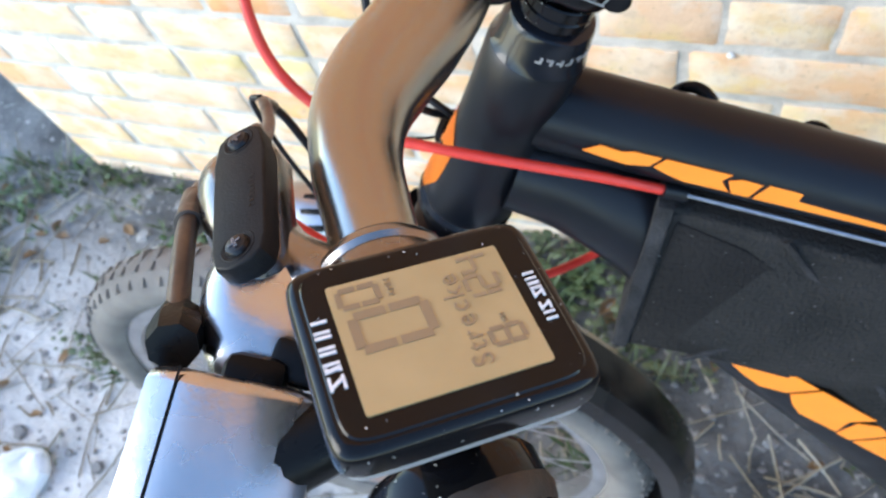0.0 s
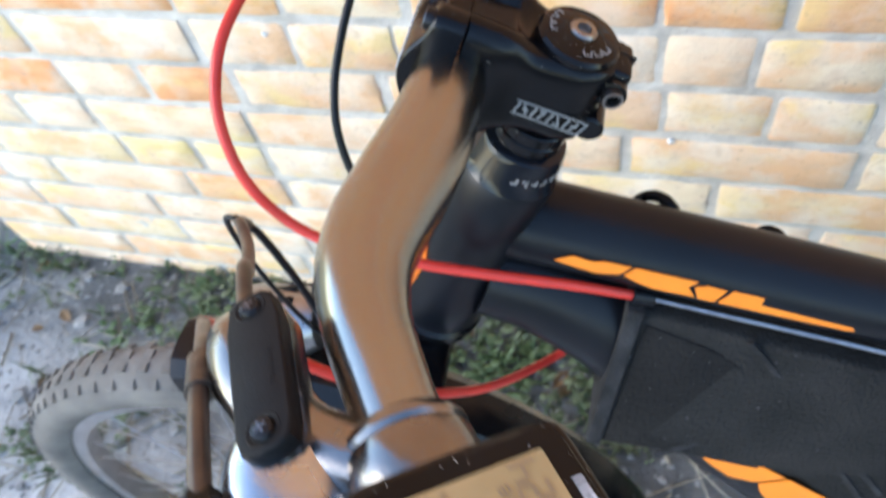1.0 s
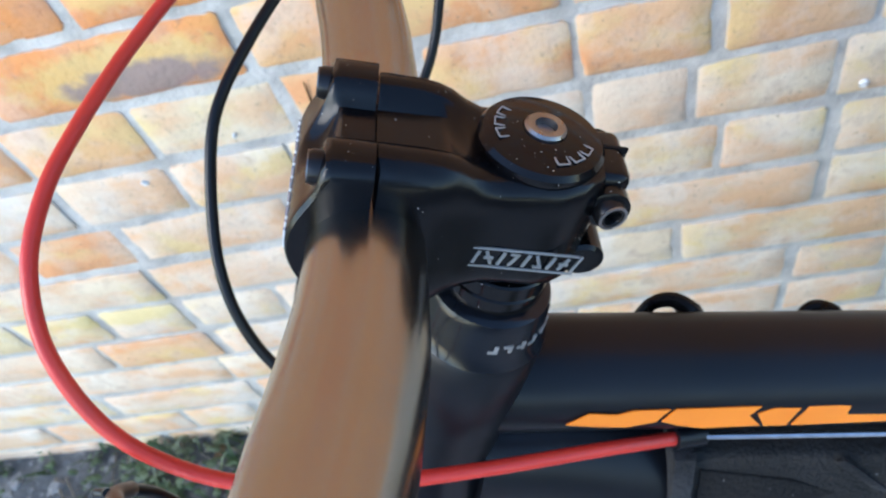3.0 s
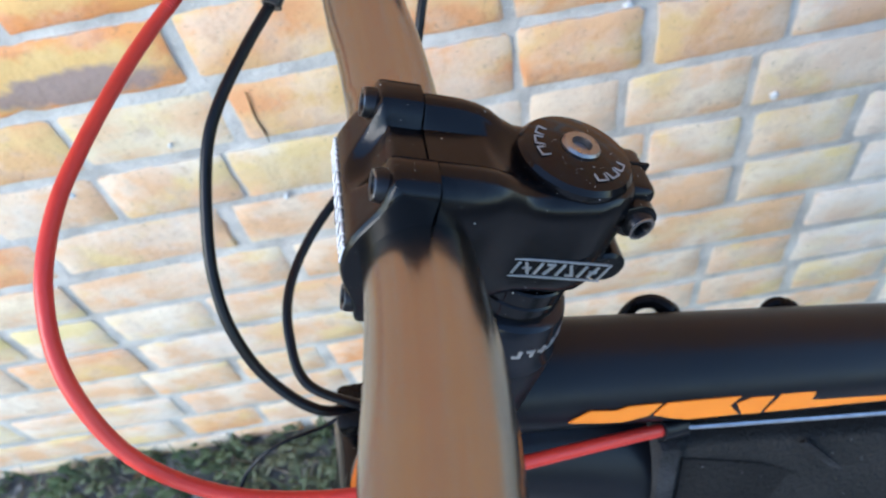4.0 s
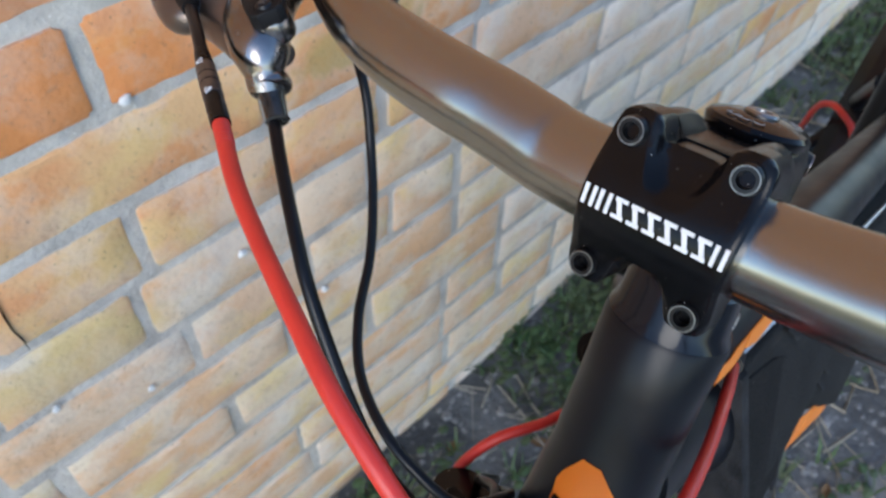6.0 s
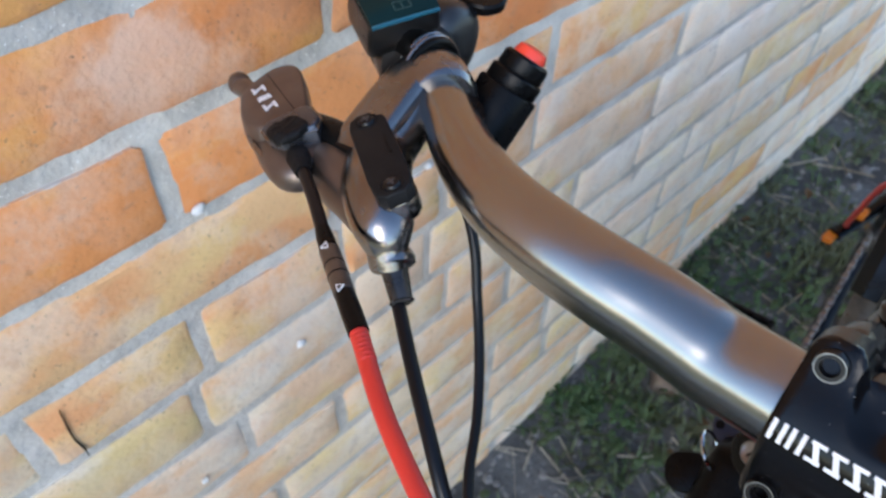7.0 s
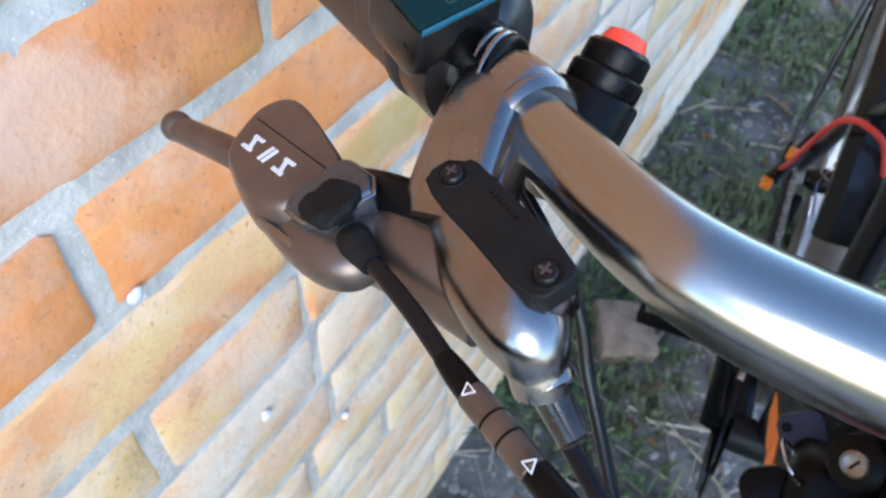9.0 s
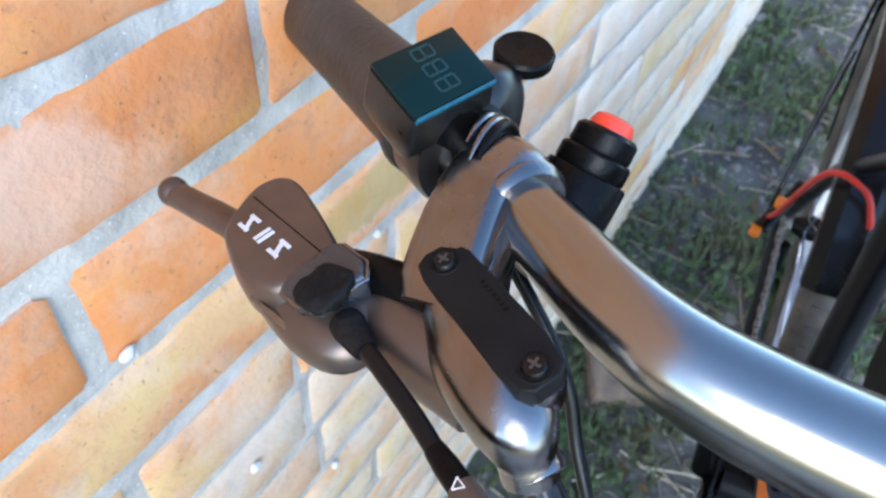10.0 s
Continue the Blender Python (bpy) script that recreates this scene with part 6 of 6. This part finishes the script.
# ---- loose things on the ground ----
stone_at = (0.63, 0.225, ground_z(0.63, 0.225))
bm = rbox(0.11, 0.10, 0.05, 0.008, Matrix.Translation((stone_at[0], stone_at[1], stone_at[2] + 0.012)) @ pose(0, 0, 0, 6, -4, 33), 2)
for v in bm.verts:
    v.co += 0.005 * noise.noise_vector(v.co * 40)
solid("broken_brick", bm, mat("weathered_brick", (0.25, 0.185, 0.14), 0.9, color2=(0.13, 0.10, 0.08), scale=30, bump=0.6), stone_at, "broken weathered brick lying on the dirt", "brick")
pb = (-1.03, -0.30, ground_z(-1.03, -0.3))
bm = blob(0.075, 0.05, 0.022, Matrix.Translation((pb[0], pb[1], pb[2] + 0.016)) @ pose(0, 0, 0, 0, 0, 30), 2.2, 28, 16)
for v in bm.verts:
    v.co += 0.012 * noise.noise_vector(v.co * 28) + 0.004 * noise.noise_vector(v.co * 90)
solid("plastic_bag", bm, M_BAGWHITE, pb, "crumpled white plastic bag on the dirt", "plastic bag", smooth=25)

# ---- brick wall ----
M_LIME = mat("white_lime", (0.72, 0.71, 0.69), 0.9, color2=(0.60, 0.59, 0.57), scale=60, bump=0.5)
PITCH, JOINT = 0.0778, 0.0078
WALL_END = -1.24
BED0 = 0.6807 - 9 * PITCH
bm = rbox(10.24, 0.30, 4.5, 0.0, Matrix.Translation((WALL_END + 5.12, WALL_Y + 0.1525, 2.0)))
wall = solid("wall_north", bm, M_MORTAR, (0, WALL_Y, 0), "old cream and orange brick wall with grey lime mortar", "wall", "structure", smooth=0)
brng = random.Random(11)
HEAD, STRETCH = 0.130, 0.2595


def brick_mesh(length, height, seed):
    """A brick's face and sides with worn, uneven edges."""
    r = random.Random(seed)
    nx, nz = max(5, int(length / 0.016)), 5
    bm = bmesh.new()
    grid = []
    off = r.uniform(0, 90)
    for i in range(nx + 1):
        col = []
        for j in range(nz + 1):
            x, z = length * (i / nx - 0.5), height * (j / nz - 0.5)
            edge = i in (0, nx) or j in (0, nz)
            corner = i in (0, nx) and j in (0, nz)
            if i in (1, nx - 1):
                x = math.copysign(length / 2 - 0.006, x)
            if j in (1, nz - 1):
                z = math.copysign(height / 2 - 0.006, z)
            worn = noise.noise(Vector((x * 26 + off, z * 26, off)))
            y = 0.0019 + 0.0012 * worn if edge else r.uniform(-0.0007, 0.0006) + 0.0012 * noise.noise(Vector((x * 18 + off, z * 18, 5)))
            if edge:
                pull = 0.0004 + 0.0030 * abs(worn) + (0.0030 if corner else 0.0) * r.random() + abs(r.gauss(0, 0.0007))
                if i in (0, nx):
                    x -= math.copysign(pull, x)
                if j in (0, nz):
                    z -= math.copysign(pull, z)
                if r.random() < 0.06:
                    y += 0.003
            col.append(bm.verts.new((x, y, z)))
        grid.append(col)
    for a, b in zip(grid, grid[1:]):
        for j in range(nz):
            bm.faces.new((a[j], b[j], b[j + 1], a[j + 1]))
    rim = [grid[i][0] for i in range(nx + 1)] + [grid[nx][j] for j in range(1, nz + 1)] + [grid[i][nz] for i in range(nx - 1, -1, -1)] + [grid[0][j] for j in range(nz - 1, 0, -1)]
    back = [bm.verts.new((v.co.x, 0.008, v.co.z)) for v in rim]
    for k in range(len(rim)):
        bm.faces.new((rim[k], back[k], back[(k + 1) % len(rim)], rim[(k + 1) % len(rim)]))
    me = bpy.data.meshes.new("brick")
    bmesh.ops.recalc_face_normals(bm, faces=bm.faces)
    finish(bm, me, 40)
    ed = me.attributes.new("edge", "FLOAT", "POINT")
    for i in range(1, nx):
        for j in range(1, nz):
            ed.data[i * (nz + 1) + j].value = 1.0
    return me


BRICK_H = PITCH - JOINT
MESHES = {}


KINDS = (M_BRICK, M_BRICK_RED, M_BRICK_MID, M_BRICK_FARLIT)


def brick_data(length, red):
    key = (round(length / 0.008), brng.randrange(4), red)
    if key not in MESHES:
        MESHES[key] = brick_mesh(key[0] * 0.008, BRICK_H, hash(key[:2]) % 9999)
        MESHES[key].materials.append(KINDS[red])
    return MESHES[key]


# lime splashes and a crack
for x, z, r in ((-0.083, 0.8437, 0.0048), (-0.031, 0.645, 0.0050), (-0.221, 0.603, 0.004), (-0.30, 0.70, 0.003), (0.12, 0.76, 0.004), (0.27, 0.62, 0.005), (-0.15, 0.55, 0.004), (-0.42, 0.66, 0.004), (0.05, 0.52, 0.005)):
    bm = blob(r, 0.0022, r * 0.8, Matrix.Translation((x, WALL_Y - 0.001, z)) @ pose(0, 0, 0, 0, 37 * x * 9, 0), 2.2, 12, 8)
    for v in bm.verts:
        v.co += 0.0014 * noise.noise_vector(v.co * 260)
    part("lime_splash", bm, M_LIME, wall)


part("crack", sweep([(-0.2118, WALL_Y - 0.0008, 0.7446), (-0.2137, WALL_Y - 0.0008, 0.7214), (-0.2142, WALL_Y - 0.0008, 0.7077), (-0.2124, WALL_Y - 0.0008, 0.6954), (-0.2122, WALL_Y - 0.0008, 0.6814)], [0.0006, 0.0012, 0.0009, 0.0012, 0.0005], 6, 0.6), M_BLACK, wall, "dark hairline crack")


# joints of the courses that show well, counted from the lowest full course
JOINTS = {4: [-0.686, -0.509, -0.203, 0.245, 0.356], 5: [-0.633, -0.515, -0.378, -0.088, 0.113, 0.352], 6: [-0.515, -0.25, 0.0, 0.257, 0.391],
          7: [-0.643, -0.5, -0.29, -0.1, 0.038, 0.15, 0.252, 0.368], 8: [-0.525, -0.391, -0.26, -0.13, 0.03, 0.121, 0.247], 9: [-0.525, -0.387, -0.236, -0.108, 0.023, 0.142, 0.268],
          10: [-0.507, -0.248, 0.021, 0.279], 11: [-0.37, -0.100, 0.16, 0.42], 12: [-0.235, 0.033, 0.290], 13: [-0.36, -0.1, 0.16]}
far_v, far_f = ([], [], [], []), ([], [], [], [])
count = 0
for k in range(0, 54):
    z = BED0 + (k + 0.5) * PITCH
    js = list(JOINTS.get(k, [brng.uniform(-0.2, 0.0)]))
    while js[-1] < 8.6:
        js.append(js[-1] + (STRETCH if brng.random() < 0.6 else HEAD))
    while js[0] > WALL_END:
        js.insert(0, js[0] - (STRETCH if brng.random() < 0.6 else HEAD))
    js = [WALL_END - JOINT / 2] + [j for j in js if j > WALL_END + 0.07]
    gaps = [0.0035 if brng.random() < 0.28 else JOINT + brng.uniform(-0.003, 0.003) for _ in js]
    for a, b, ga, gb in zip(js, js[1:], gaps, gaps[1:]):
        a, b = a + ga / 2, b - gb / 2
        x, length = (a + b) / 2, b - a
        luck = brng.random()
        red = 1 if k >= 11 or (k == 10 and luck < 0.4) else 2 if (k == 10 or (k == 9 and luck < 0.55) or luck < 0.10) else 0
        # beyond x 0.4 the brighter light is put into the brick colour
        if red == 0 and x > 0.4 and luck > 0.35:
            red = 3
        y = WALL_Y + brng.uniform(-0.0015, 0.0015)
        zz = z + brng.uniform(-0.0015, 0.0015)
        near = b < 1.30 and z < 1.13
        if near and count < 300:
            ob = new("brick", brick_data(length, red))
            ob.parent = wall
            ob.location = (x, y - WALL_Y, zz)
            ob.rotation_euler = (brng.gauss(0, 0.006), brng.gauss(0, 0.006), brng.gauss(0, 0.004))
            count += 1
        else:
            v, f = far_v[red], far_f[red]
            n, l2, h2 = len(v), length / 2, BRICK_H / 2
            v += [(x - l2, y + 0.0015, zz - h2), (x + l2, y + 0.0015, zz - h2), (x + l2, y + 0.0015, zz + h2), (x - l2, y + 0.0015, zz + h2),
                  (x - l2 + 0.009, y, zz - h2 + 0.009), (x + l2 - 0.009, y, zz - h2 + 0.009), (x + l2 - 0.009, y, zz + h2 - 0.009), (x - l2 + 0.009, y, zz + h2 - 0.009),
                  (x - l2, y + 0.008, zz - h2), (x + l2, y + 0.008, zz - h2), (x + l2, y + 0.008, zz + h2), (x - l2, y + 0.008, zz + h2)]
            f += [tuple(n + i for i in q) for q in ((4, 5, 6, 7), (0, 1, 5, 4), (1, 2, 6, 5), (2, 3, 7, 6), (3, 0, 4, 7), (8, 9, 1, 0), (9, 10, 2, 1), (10, 11, 3, 2), (11, 8, 0, 3))]
for red in range(4):
    me = bpy.data.meshes.new("far_bricks")
    me.from_pydata([(x, y - WALL_Y, z) for x, y, z in far_v[red]], [], far_f[red])
    me.materials.append(KINDS[red])
    ed = me.attributes.new("edge", "FLOAT", "POINT")
    ed.data.foreach_set("value", [float(4 <= i % 12 < 8) for i in range(len(far_v[red]))])
    ob = new("far_bricks", me)
    ob.parent = wall
    ob["kind"] = "stuff"
